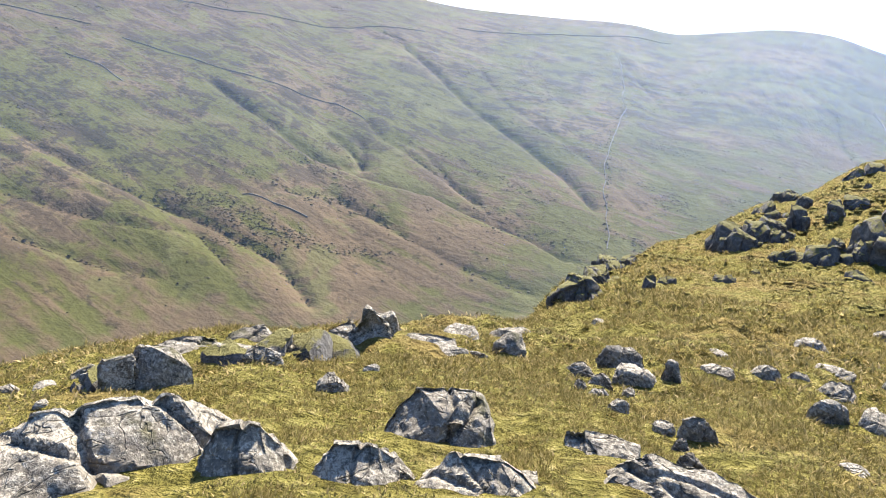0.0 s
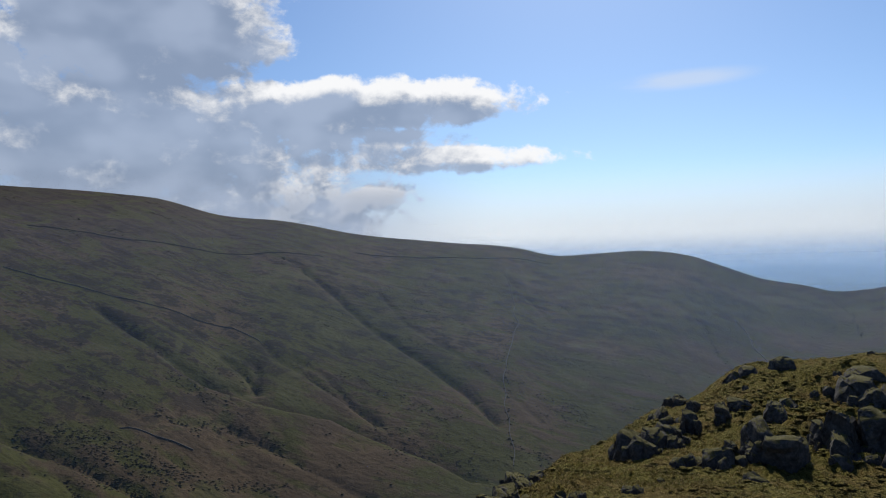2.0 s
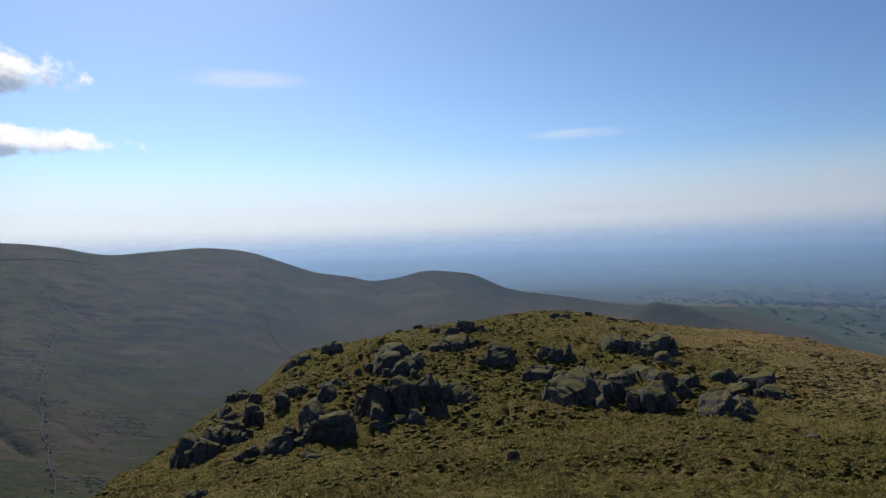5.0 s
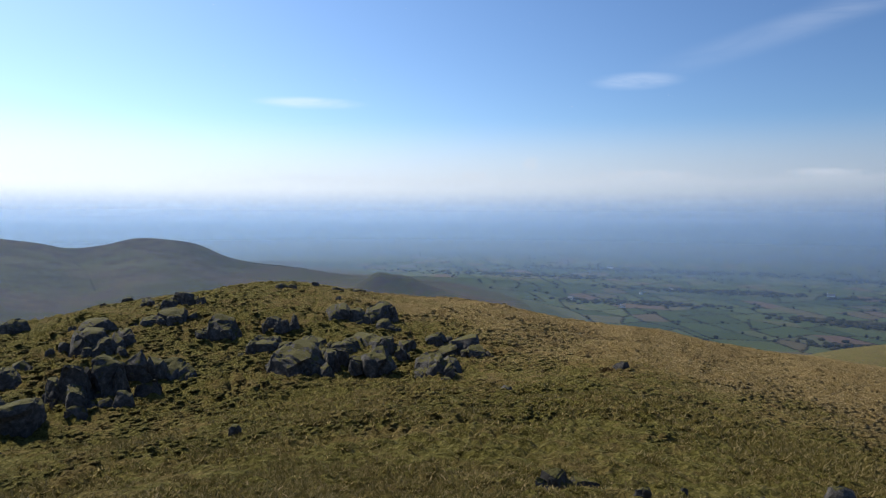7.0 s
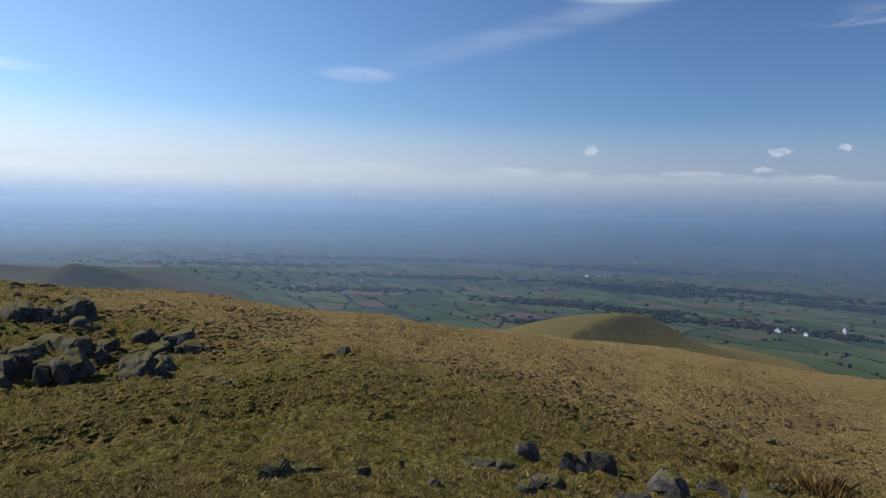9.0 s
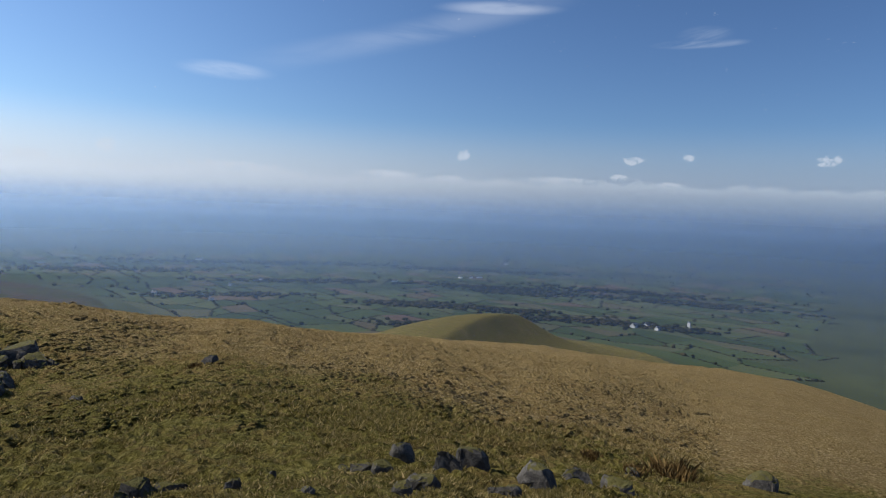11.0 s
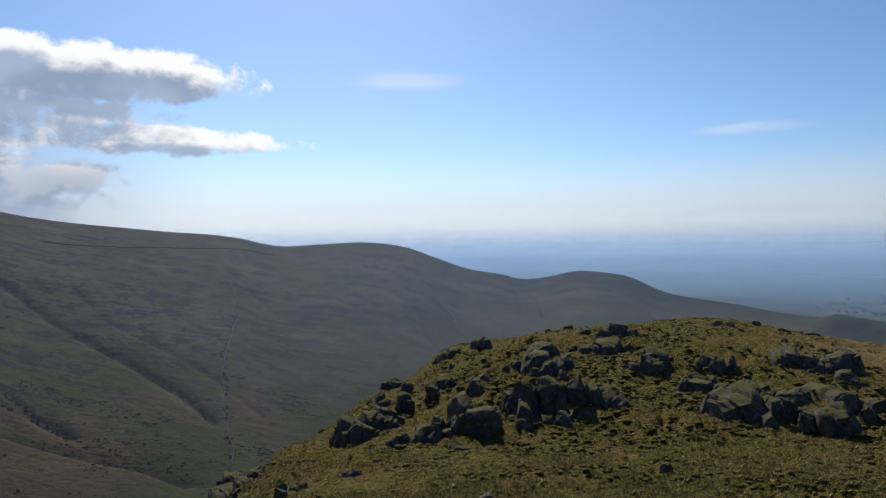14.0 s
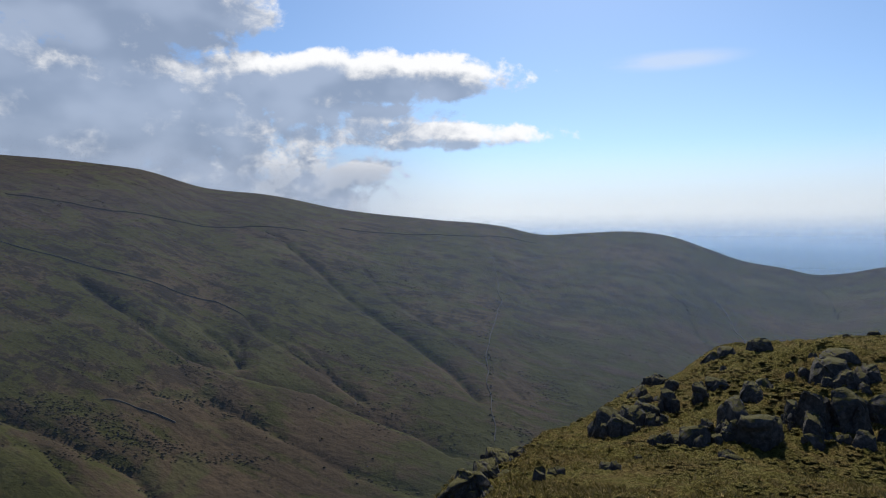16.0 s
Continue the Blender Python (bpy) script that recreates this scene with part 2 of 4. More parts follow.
def lie(x, y):
    """Height over the eye of the open ground at x, y."""
    x, y = np.asarray(x, float), np.asarray(y, float)
    r = np.hypot(x, y) + 1e-6
    a = np.degrees(np.arctan2(x, y))
    keys = sorted(SECTIONS)
    near = 0.0
    u = np.log1p(r)
    cols = [knots(np.minimum(u, np.log1p(250.0)), np.log1p(REACH), SECTIONS[k]) for k in keys]
    i = np.clip(np.searchsorted(keys, a) - 1, 0, len(keys) - 2)
    k0, k1 = np.asarray(keys)[i], np.asarray(keys)[i + 1]
    t = np.clip((a - k0) / (k1 - k0), 0, 1)
    t = t * t * (3 - 2 * t)
    cols = np.stack(np.broadcast_arrays(*cols))
    pick = np.indices(i.shape)
    near = cols[(i, *pick)] * (1 - t) + cols[(i + 1, *pick)] * t
    # hummocks of the turf
    near = near + fbm(x / 2.6, y / 2.6, 3, 5) * 0.34 * np.clip(r / 6, 0.2, 1) + fbm(x / 11, y / 11, 3, 9) * 1.1 * np.clip((r - 6) / 20, 0, 1)
    # tussocks: rounded tops, sharp hollows
    billow = np.abs(2 * vnoise(x / 0.52 + 0.8 * vnoise(x / 1.3, y / 1.3, 14), y / 0.52, 15) - 1) * 0.6 + np.abs(2 * vnoise(x / 0.25, y / 0.25, 16) - 1) * 0.42 + np.abs(2 * vnoise(x / 1.15, y / 1.15, 17) - 1) * 0.5
    rank = np.clip(0.25 + 1.3 * vnoise(x / 4.5, y / 4.5, 18), 0.3, 1.3)
    near = near + (billow ** 0.75 - 0.4) * rank * (0.34 + 0.34 * np.exp(-(((x - 33) / 17) ** 2 + ((y - 28) / 17) ** 2))) * np.clip(r / 14, 0.30, 1) * np.clip((200 - r) / 60, 0, 1)
    foot, top = knots(a, FOOT_AT, FOOT_R), knots(a, CREST_R_AT, CREST_R)
    high = top * np.tan(np.radians(knots(a, CREST_AT, CREST_EL)))
    s = np.clip((r - foot) / (top - foot), 0, None)
    face = np.clip(s, 0, 1)
    rise = 0.25 * face + 0.75 * (1 - (1 - face) ** 1.45) * 0.55 + 0.75 * 0.45 * face ** 1.15
    far = PLAIN + (high - PLAIN) * np.clip(rise, 0, 1.2)
    back = np.clip((r - top) / 380.0, 0, None)
    low = PLAIN + np.clip((high - PLAIN) * 0.15, 0, 60)
    far = np.where(s > 1, low + (high - low) / (1 + (back * 1.5) ** 2), far)
    steep = np.clip((high - PLAIN) / 300.0, 0, 1) * np.clip(face * 6, 0, 1) * np.clip((1 - face) * 5, 0, 1)
    # folds that run aslant down the fell
    q = a + 40 * face + 5 * fbm(a / 25, face * 2, 2, 21)
    g = np.abs(2 * vnoise(q / 6.5, face * 0.7 + 3, 31) - 1)
    far = far + steep * (-2.0 * (1 - g) ** 3 - 1.2 * (1 - np.abs(2 * vnoise(q / 2.3, face * 1.3 + 8, 35) - 1)) ** 3 + 5 * fbm(q / 15, face * 1.1, 3, 41) + 8 * fbm(x / 170, y / 170, 5, 45, 0.5))
    # far fells rise behind the plain
    open_plain = np.clip((a - 50) / 25, 0, 1)
    far = np.maximum(far, PLAIN + np.clip((r - 2900) / 2050, 0, 1) ** 1.5 * (128 + 34 * fbm(a / 9, 0 * a, 3, 51)))
    far = far + open_plain * 5 * fbm(x / 300, y / 300, 3, 55) * np.clip((r - 700) / 400, 0, 1)
    # the drop from the hilltop to the valley floor
    w = np.clip((r - 250) / np.maximum(foot - 250, 50), 0, 1)
    edge = near
    mid = edge + (PLAIN - edge) * (1 - (1 - w) ** 1.7)
    z = np.where(r < 250, near, np.where(r < foot, mid, far))
    for depth, wide, way in GULLIES:
        z = z - depth * np.exp(-beside(x, y, way)[0] / wide) * np.clip((r - 300) / 100, 0, 1)
    # becks cut under a spur: a sharp brink on the near bank, a long slope beyond
    for depth, brink, slope, way in BECKS:
        d, side = beside(x, y, way)
        z = z - depth * np.where(side < 0, np.exp(-(d / brink) ** 2), np.exp(-d / slope))
    # knolls and spurs
    for bearing, dist, tall, wide, deep, turn in KNOLLS:
        cx, cy = dist * math.sin(radians(bearing)), dist * math.cos(radians(bearing))
        ca, sa = math.cos(radians(turn)), math.sin(radians(turn))
        dx, dy = x - cx, y - cy
        z = z + tall * np.exp(-(((dx * ca + dy * sa) / wide) ** 2 + ((-dx * sa + dy * ca) / deep) ** 2) ** 1.05)
    # a sharp-crested hump on the edge of the plain, its shaded flank steep
    hx, hy = 960 * math.sin(radians(108.3)), 960 * math.cos(radians(108.3))
    out, over = (x - hx) * 0.949 - (y - hy) * 0.314, -(x - hx) * 0.314 - (y - hy) * 0.949
    over = over + 0.75 * np.clip(-out, -60, 200) - 40 + 8 * fbm(x / 60, y / 60, 3, 57)
    z = z + 84 * np.exp(-(np.abs(out) / 185) ** 2) * np.where(over < 0, np.exp(-(np.abs(over) / 215) ** 2.3), 0.62 * np.exp(-(np.abs(over) / 70) ** 1.15) + 0.38 * np.exp(-(np.abs(over) / 200) ** 1.6))
    # a small dark cone beyond the knoll
    hx, hy = 1480 * math.sin(radians(64.7)), 1480 * math.cos(radians(64.7))
    d = np.hypot(x - hx, y - hy) * (1 + 0.5 * fbm(x / 50, y / 50, 3, 58))
    z = z + 56 * np.exp(-(d / 70) ** 1.4) + 16 * np.exp(-(np.hypot(x - hx - 30, y - hy + 66) / 55) ** 2)
    return z


KNOLLS = [
    (2.7, 638.0, 5.0, 165.0, 55.0, -34.0),
    (-11.0, 785.0, 7.0, 120.0, 45.0, -33.0),
    (-27.7, 650.0, 8.0, 170.0, 30.0, -24.0),
]


def ground_z(x, y):
    return float(lie(np.array([x]), np.array([y]))[0]) + EYE[2]


gully(6.8, 6.2, (-458, 676), (-425, 659), (-391, 642), (-331, 616), (-286, 606), (-245, 595), (-192, 574), (-153, 560), (-133, 536), (-115, 515))
beck(11, 5, 24, (-140, 752), (-76, 731), (-10, 726), (37, 692), (89, 661), (125, 624))
beck(6, 5, 16, (-307, 884), (-221, 815), (-171, 767), (-140, 752))
gully(4.8, 5.6, (-104, 832), (-98, 800), (-100, 764))
gully(7.2, 5.6, (-305, 892), (-275, 865), (-246, 837))
gully(2.4, 5, (-246, 837), (-186, 784), (-153, 764), (-100, 758))
gully(7.2, 5.6, (-144, 834), (-119, 812), (-94, 768))
gully(4.4, 5, (-103, 893), (-84, 853), (-45, 819), (-2, 777), (44, 729))
gully(4, 4.3, (-62, 856), (-17, 820), (12, 768), (37, 731))
gully(9, 6, (-69, 1231), (-40, 1180), (-11, 1128), (42, 1011), (108, 900), (156, 804), (178, 735))
gully(3.2, 3.1, (-206, 647), (-187, 694), (-149, 759))
gully(3.6, 3.7, (-366, 510), (-339, 509), (-304, 501), (-240, 500))
gully(3.6, 3.7, (-396, 564), (-356, 561), (-303, 552), (-259, 553), (-225, 566), (-191, 533))
gully(4, 4.3, (-115, 1290), (-60, 1232), (10, 1228), (60, 1190))
gully(4, 6.2, (642, 1180), (642, 1061), (600, 960), (573, 844))
gully(4, 7.4, (1167, 1371), (1089, 1225), (971, 1075))
gully(3.2, 7.4, (1043, 1485), (900, 1250), (800, 1040))
gully(3.8, 5, (342, 1320), (350, 1184), (360, 1079))
gully(3.4, 3.7, (-120, 689), (-61, 648), (-14, 618), (31, 588), (82, 562))
gully(2.9, 3.1, (-114, 933), (-95, 993), (-75, 1081), (-68, 1219))
gully(2.4, 3.1, (-181, 667), (-136, 676), (-99, 671), (-49, 646))
gully(2.4, 3.1, (-422, 614), (-386, 604), (-340, 583), (-304, 581))
gully(2.4, 3.1, (-263, 903), (-201, 894), (-136, 857), (-103, 826))
gully(2.9, 3.7, (67, 1154), (103, 1019), (158, 920), (203, 825), (232, 739))
gully(2.4, 5.6, (1211, 1474), (1054, 1254), (1004, 1175))
gully(1.4, 5, (789, 1208), (717, 1060), (670, 950))
gully(1.4, 5.6, (617, 1309), (549, 1073), (527, 931))
gully(1.4, 5.6, (506, 1335), (467, 1120), (472, 1033))

# ---- materials ----
def material(name, build):
    m = bpy.data.materials.new(name)
    m.use_nodes = True
    n = Nodes(m.node_tree)
    out = m.node_tree.nodes.new("ShaderNodeOutputMaterial")
    m.node_tree.links.new(build(n), out.inputs[0])
    return m


def surface(n, colour, rough=0.9, bump=None, strength=0.3, dist=0.02, spec=0.3):
    normal = None
    if bump is not None:
        normal = n.node("ShaderNodeBump", 0, None, Strength=strength, Distance=dist, Height=bump)
    b = n.t.nodes.new("ShaderNodeBsdfPrincipled")
    n.put(b.inputs["Base Color"], colour if isinstance(colour, bpy.types.NodeSocket) else (*colour, 1))
    n.put(b.inputs["Roughness"], rough)
    n.put(b.inputs["Specular IOR Level"], spec)
    if normal is not None:
        n.put(b.inputs["Normal"], normal)
    return b.outputs[0]


def place(n):
    return n.node("ShaderNodeNewGeometry", 0)


def dryness(n, p):
    """Where the sward turns from mossy green to straw."""
    broad = n.noise(p, 0.07, 3.0, 0.55)
    mid = n.noise(p, 0.5, 4.0, 0.6)
    patch = n.noise(p, 2.6, 5.0, 0.65)
    xyz = n.t.nodes.new("ShaderNodeSeparateXYZ")
    n.put(xyz.inputs[0], p)
    drift = n.noise(n.vec(n.mul(xyz.outputs[0], 0.12), n.mul(xyz.outputs[1], 0.035), 0.0), 1.0, 4.0, 0.6)
    mid = n.add(n.mul(mid, 0.45), n.mul(drift, 0.6))
    east = n.smooth(n.math("SUBTRACT", xyz.outputs[0], n.mul(xyz.outputs[1], 0.8)), 12.0, 72.0)
    east = n.mul(east, n.smooth(xyz.outputs[0], 200.0, 400.0, 1.0, 0.1))
    return n.smooth(n.add(n.add(n.mul(broad, 0.55), n.mul(mid, 0.55)), n.add(n.mul(patch, 0.6), n.mul(east, 0.58))), 0.92, 1.26)


def turf(n):
    p = place(n)
    lumps = n.noise(p, 1.9, 3.0, 0.6)
    fine = n.noise(p, 6.5, 4.0, 0.62, warp=0.3)
    blade = n.noise(p, 42.0, 3.0, 0.7)
    hair = n.noise(p, 170.0, 2.0, 0.7)
    mix = n.add(n.add(n.mul(fine, 0.52), n.mul(blade, 0.26)), n.mul(hair, 0.22))
    mossy = n.ramp(mix, [(0.38, (0.038, 0.032, 0.008)), (0.48, (0.116, 0.101, 0.023)), (0.56, (0.190, 0.162, 0.045)), (0.66, (0.345, 0.286, 0.125))])
    straw = n.ramp(mix, [(0.38, (0.050, 0.035, 0.010)), (0.48, (0.21, 0.146, 0.055)), (0.57, (0.39, 0.288, 0.132)), (0.66, (0.62, 0.50, 0.29))])
    c = n.mix(dryness(n, p), mossy, straw)
    russet = n.smooth(n.add(n.mul(n.noise(p, 0.25, 3.0, 0.6), 0.5), n.mul(n.noise(p, 1.3, 4.0, 0.65), 0.5)), 0.47, 0.60)
    c = n.mix(n.mul(russet, 0.5), c, n.mix(mix, (0.06, 0.036, 0.010), (0.33, 0.215, 0.090)))
    return surface(n, c, 0.95, n.add(n.mul(lumps, 0.8), n.add(n.mul(fine, 1.0), n.add(n.mul(blade, 0.2), n.mul(hair, 0.05)))), 1.0, 0.34, 0.05)


def fell(n):
    p = place(n)
    xyz = n.t.nodes.new("ShaderNodeSeparateXYZ")
    n.put(xyz.inputs[0], p)
    x, y = xyz.outputs[0], xyz.outputs[1]
    down = n.math("SUBTRACT", n.mul(x, 0.88), n.mul(y, 0.47))
    along = n.add(n.mul(x, 0.47), n.mul(y, 0.88))
    streak = n.noise(n.vec(n.mul(down, 0.010), n.mul(along, 0.055), 2.0), 1.0, 5.0, 0.6, warp=0.5)
    big = n.noise(p, 0.0055, 4.0, 0.6)
    mid = n.noise(p, 0.028, 5.0, 0.62, warp=0.4)
    fine = n.noise(p, 0.15, 4.0, 0.65)
    green = n.mix(fine, (0.031, 0.032, 0.008), (0.070, 0.068, 0.018))
    tawny = n.mix(fine, (0.051, 0.035, 0.019), (0.115, 0.080, 0.044))
    c = n.mix(n.smooth(n.add(n.add(n.mul(big, 0.6), n.mul(mid, 0.3)), n.mul(streak, 0.4)), 0.60, 0.70), green, tawny)
    heath = n.smooth(n.add(n.add(n.mul(mid, 0.45), n.mul(fine, 0.35)), n.mul(streak, 0.4)), 0.59, 0.635)
    heath = n.mul(heath, n.smooth(xyz.outputs[2], -200.0, -110.0, 0.3, 1.0))
    c = n.mix(n.mul(heath, 0.85), c, (0.020, 0.016, 0.010))
    xyz_high = n.smooth(n.add(xyz.outputs[2], n.mul(big, 160.0)), 20.0, 190.0)
    c = n.mix(n.mul(xyz_high, 0.55), c, n.mix(fine, (0.035, 0.026, 0.024), (0.084, 0.064, 0.055)))
    lush = n.smooth(n.noise(p, 0.011, 4.0, 0.6, warp=0.6), 0.56, 0.63)
    c = n.mix(n.mul(lush, 0.72), c, n.mix(fine, (0.046, 0.045, 0.014), (0.088, 0.085, 0.030)))
    specks = n.smooth(n.noise(p, 0.09, 2.0, 0.5), 0.62, 0.68)
    c = n.mix(n.mul(specks, 0.45), c, (0.014, 0.013, 0.007))
    return surface(n, c, 0.95, n.add(n.add(mid, n.mul(streak, 0.8)), n.mul(fine, 0.5)), 0.55, 5.0, 0.06)


def plain_fields(n):
    p = place(n)
    c = n.mix(n.noise(p, 0.012, 5.0, 0.6), (0.03, 0.04, 0.018), (0.085, 0.095, 0.04))
    return surface(n, c, 0.95, None, spec=0.08)


def pasture(n):
    p = place(n)
    own = n.node("ShaderNodeNewGeometry", 8)
    c = n.ramp(own, [(0.0, (0.035, 0.055, 0.020)), (0.4, (0.060, 0.085, 0.030)), (0.7, (0.090, 0.105, 0.042)), (0.86, (0.105, 0.095, 0.05)), (0.95, (0.11, 0.085, 0.05)), (1.0, (0.14, 0.085, 0.06))])
    c = n.mix(n.mul(n.noise(p, 0.03, 4.0), 0.45), c, (0.04, 0.045, 0.02))
    return surface(n, c, 0.95, None, spec=0.08)


def stone(n):
    where = n.node("ShaderNodeTexCoord", 3)
    own = n.node("ShaderNodeObjectInfo", 5)
    v = n.node("ShaderNodeVectorMath", 0, {"how": "ADD"}, Vector=where, i1=n.vec(n.mul(own, 31.0), n.mul(own, 17.0), own))
    big = n.noise(v, 1.6, 4.0, 0.6)
    mid = n.noise(v, 9.0, 6.0, 0.68, warp=0.1)
    fine = n.noise(v, 60.0, 4.0, 0.7)
    c = n.ramp(n.add(n.mul(mid, 0.7), n.mul(fine, 0.3)), [(0.30, (0.040, 0.034, 0.026)), (0.50, (0.135, 0.116, 0.088)), (0.70, (0.26, 0.228, 0.180))])
    lichen = n.mul(n.smooth(n.add(n.mul(n.noise(v, 40.0, 5.0, 0.72), 0.75), n.mul(big, 0.3)), 0.50, 0.58), n.smooth(fine, 0.36, 0.5))
    c = n.mix(n.mul(lichen, 0.75), c, (0.38, 0.34, 0.265))
    dark = n.smooth(n.add(n.mul(n.noise(v, 30.0, 5.0, 0.72, warp=0.15), 0.7), n.mul(n.noise(v, 3.1, 3.0, 0.6), 0.35)), 0.545, 0.62)
    c = n.mix(n.mul(dark, 0.72), c, (0.026, 0.022, 0.017))
    crack = n.noise(n.node("ShaderNodeVectorMath", 0, {"how": "MULTIPLY"}, Vector=v, i1=(1.0, 1.0, 2.6)), 2.2, 3.0, 0.55, warp=0.5)
    line = n.smooth(n.math("ABSOLUTE", n.math("SUBTRACT", crack, 0.5)), 0.002, 0.012, 1.0, 0.0)
    c = n.mix(n.mul(n.mul(line, n.smooth(big, 0.42, 0.6)), 0.6), c, (0.014, 0.012, 0.010))
    moss = n.mul(n.smooth(n.noise(v, 3.0, 5.0, 0.6), 0.57, 0.68), 0.75)
    c = n.mix(moss, c, (0.050, 0.046, 0.014))
    h = n.math("SUBTRACT", n.add(n.mul(mid, 1.0), n.mul(fine, 0.35)), n.mul(line, 0.8))
    return surface(n, c, 0.88, h, 0.9, 0.035, 0.25)


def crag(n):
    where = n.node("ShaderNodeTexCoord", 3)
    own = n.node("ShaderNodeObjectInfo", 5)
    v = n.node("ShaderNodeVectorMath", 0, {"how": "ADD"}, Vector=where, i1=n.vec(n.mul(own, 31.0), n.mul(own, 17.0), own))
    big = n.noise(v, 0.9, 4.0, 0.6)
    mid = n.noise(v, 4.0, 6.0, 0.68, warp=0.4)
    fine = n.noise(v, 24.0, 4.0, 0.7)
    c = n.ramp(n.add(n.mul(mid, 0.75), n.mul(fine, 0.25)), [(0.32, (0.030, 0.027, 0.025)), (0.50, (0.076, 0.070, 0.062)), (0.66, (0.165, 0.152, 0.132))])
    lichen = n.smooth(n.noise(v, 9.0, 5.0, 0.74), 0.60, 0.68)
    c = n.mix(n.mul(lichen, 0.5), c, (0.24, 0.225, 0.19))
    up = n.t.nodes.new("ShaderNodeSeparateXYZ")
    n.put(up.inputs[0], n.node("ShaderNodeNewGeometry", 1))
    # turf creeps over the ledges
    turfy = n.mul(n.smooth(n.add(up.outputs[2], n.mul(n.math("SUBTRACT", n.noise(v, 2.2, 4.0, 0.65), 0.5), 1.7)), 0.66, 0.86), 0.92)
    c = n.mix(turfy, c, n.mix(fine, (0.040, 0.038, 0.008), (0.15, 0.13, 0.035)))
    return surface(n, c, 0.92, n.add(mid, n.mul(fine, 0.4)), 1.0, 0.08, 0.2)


def sward(n):
    p = place(n)
    own = n.node("ShaderNodeNewGeometry", 8)
    green = n.ramp(own, [(0.0, (0.070, 0.060, 0.017)), (0.4, (0.150, 0.122, 0.038)), (0.75, (0.26, 0.195, 0.076)), (1.0, (0.46, 0.34, 0.16))])
    straw = n.ramp(own, [(0.0, (0.15, 0.115, 0.040)), (0.5, (0.29, 0.215, 0.088)), (1.0, (0.46, 0.36, 0.18))])
    c = n.mix(dryness(n, p), green, straw)
    thin = n.node("ShaderNodeBsdfTranslucent", 0, None, Color=c)
    return n.node("ShaderNodeMixShader", 0, None, i0=0.4, i1=surface(n, c, 0.8, None, spec=0.15), i2=thin)


def tussock(n):
    p = place(n)
    own = n.node("ShaderNodeNewGeometry", 8)
    fibre = n.noise(n.node("ShaderNodeVectorMath", 0, {"how": "MULTIPLY"}, Vector=p, i1=(1.0, 1.0, 0.35)), 34.0, 3.0, 0.65)
    green = n.ramp(own, [(0.0, (0.112, 0.092, 0.024)), (0.6, (0.188, 0.150, 0.046)), (1.0, (0.40, 0.31, 0.14))])
    straw = n.ramp(own, [(0.0, (0.18, 0.132, 0.046)), (0.5, (0.29, 0.215, 0.085)), (1.0, (0.44, 0.34, 0.165))])
    c = n.mix(n.mul(n.smooth(fibre, 0.5, 0.68), 0.25), n.mix(dryness(n, p), green, straw), (0.03, 0.026, 0.007))
    thin = n.node("ShaderNodeBsdfTranslucent", 0, None, Color=c)
    return n.node("ShaderNodeMixShader", 0, None, i0=0.6, i1=surface(n, c, 0.9, None, spec=0.1), i2=thin)


def heath(n):
    own = n.node("ShaderNodeNewGeometry", 8)
    return surface(n, n.ramp(own, [(0.0, (0.026, 0.022, 0.011)), (1.0, (0.066, 0.055, 0.027))]), 0.95, None, spec=0.05)


def rush(n):
    own = n.node("ShaderNodeNewGeometry", 8)
    return surface(n, n.ramp(own, [(0.0, (0.06, 0.036, 0.012)), (0.6, (0.16, 0.10, 0.036)), (1.0, (0.28, 0.19, 0.08))]), 0.85, None, spec=0.1)


def shrub(n):
    own = n.node("ShaderNodeNewGeometry", 8)
    c = n.ramp(own, [(0.0, (0.012, 0.014, 0.007)), (0.6, (0.030, 0.030, 0.014)), (1.0, (0.060, 0.050, 0.026))])
    return surface(n, c, 0.95, None, spec=0.05)


def wall_stone(n):
    p = place(n)
    c = n.mix(n.noise(p, 0.9, 4.0, 0.7), (0.04, 0.038, 0.034), (0.14, 0.13, 0.115))
    return surface(n, c, 0.95, n.noise(p, 1.5, 3.0), 0.8, 0.3, 0.1)


def render_white(n):
    p = place(n)
    return surface(n, n.mix(n.noise(p, 0.3, 4.0), (0.72, 0.72, 0.70), (0.84, 0.84, 0.82)), 0.8, None)


def slate(n):
    p = place(n)
    return surface(n, n.mix(n.noise(p, 0.4, 4.0), (0.06, 0.062, 0.07), (0.14, 0.14, 0.15)), 0.7, None)


STONE = material("lichened_stone", stone)
TUSSOCK = material("tussock_grass", tussock)
HEATH = material("heath_scrub", heath)
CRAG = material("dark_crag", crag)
SWARD = material("grass_blades", sward)
RUSH = material("withered_rush", rush)
SHRUB = material("dark_shrub", shrub)
WALLING = material("dry_stone", wall_stone)
WHITE = material("white_render", render_white)
SLATE = material("roof_slate", slate)
PASTURE = material("pasture", pasture)
TURF = material("moor_turf", turf)
FELL = material("fell_grass", fell)
FIELDS = material("plain_fields", plain_fields)


# distance haze imitated by a blue-tinted translucent shell, thinned by height and bearing
def haze_shell_mat(dist, following, density, only_plain):
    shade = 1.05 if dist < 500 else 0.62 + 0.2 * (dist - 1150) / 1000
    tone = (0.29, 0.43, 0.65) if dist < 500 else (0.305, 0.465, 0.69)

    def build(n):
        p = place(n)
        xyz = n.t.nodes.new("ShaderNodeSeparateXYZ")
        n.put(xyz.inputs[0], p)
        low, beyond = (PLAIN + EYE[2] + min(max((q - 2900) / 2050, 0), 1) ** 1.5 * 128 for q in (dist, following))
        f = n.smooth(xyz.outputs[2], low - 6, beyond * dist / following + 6)
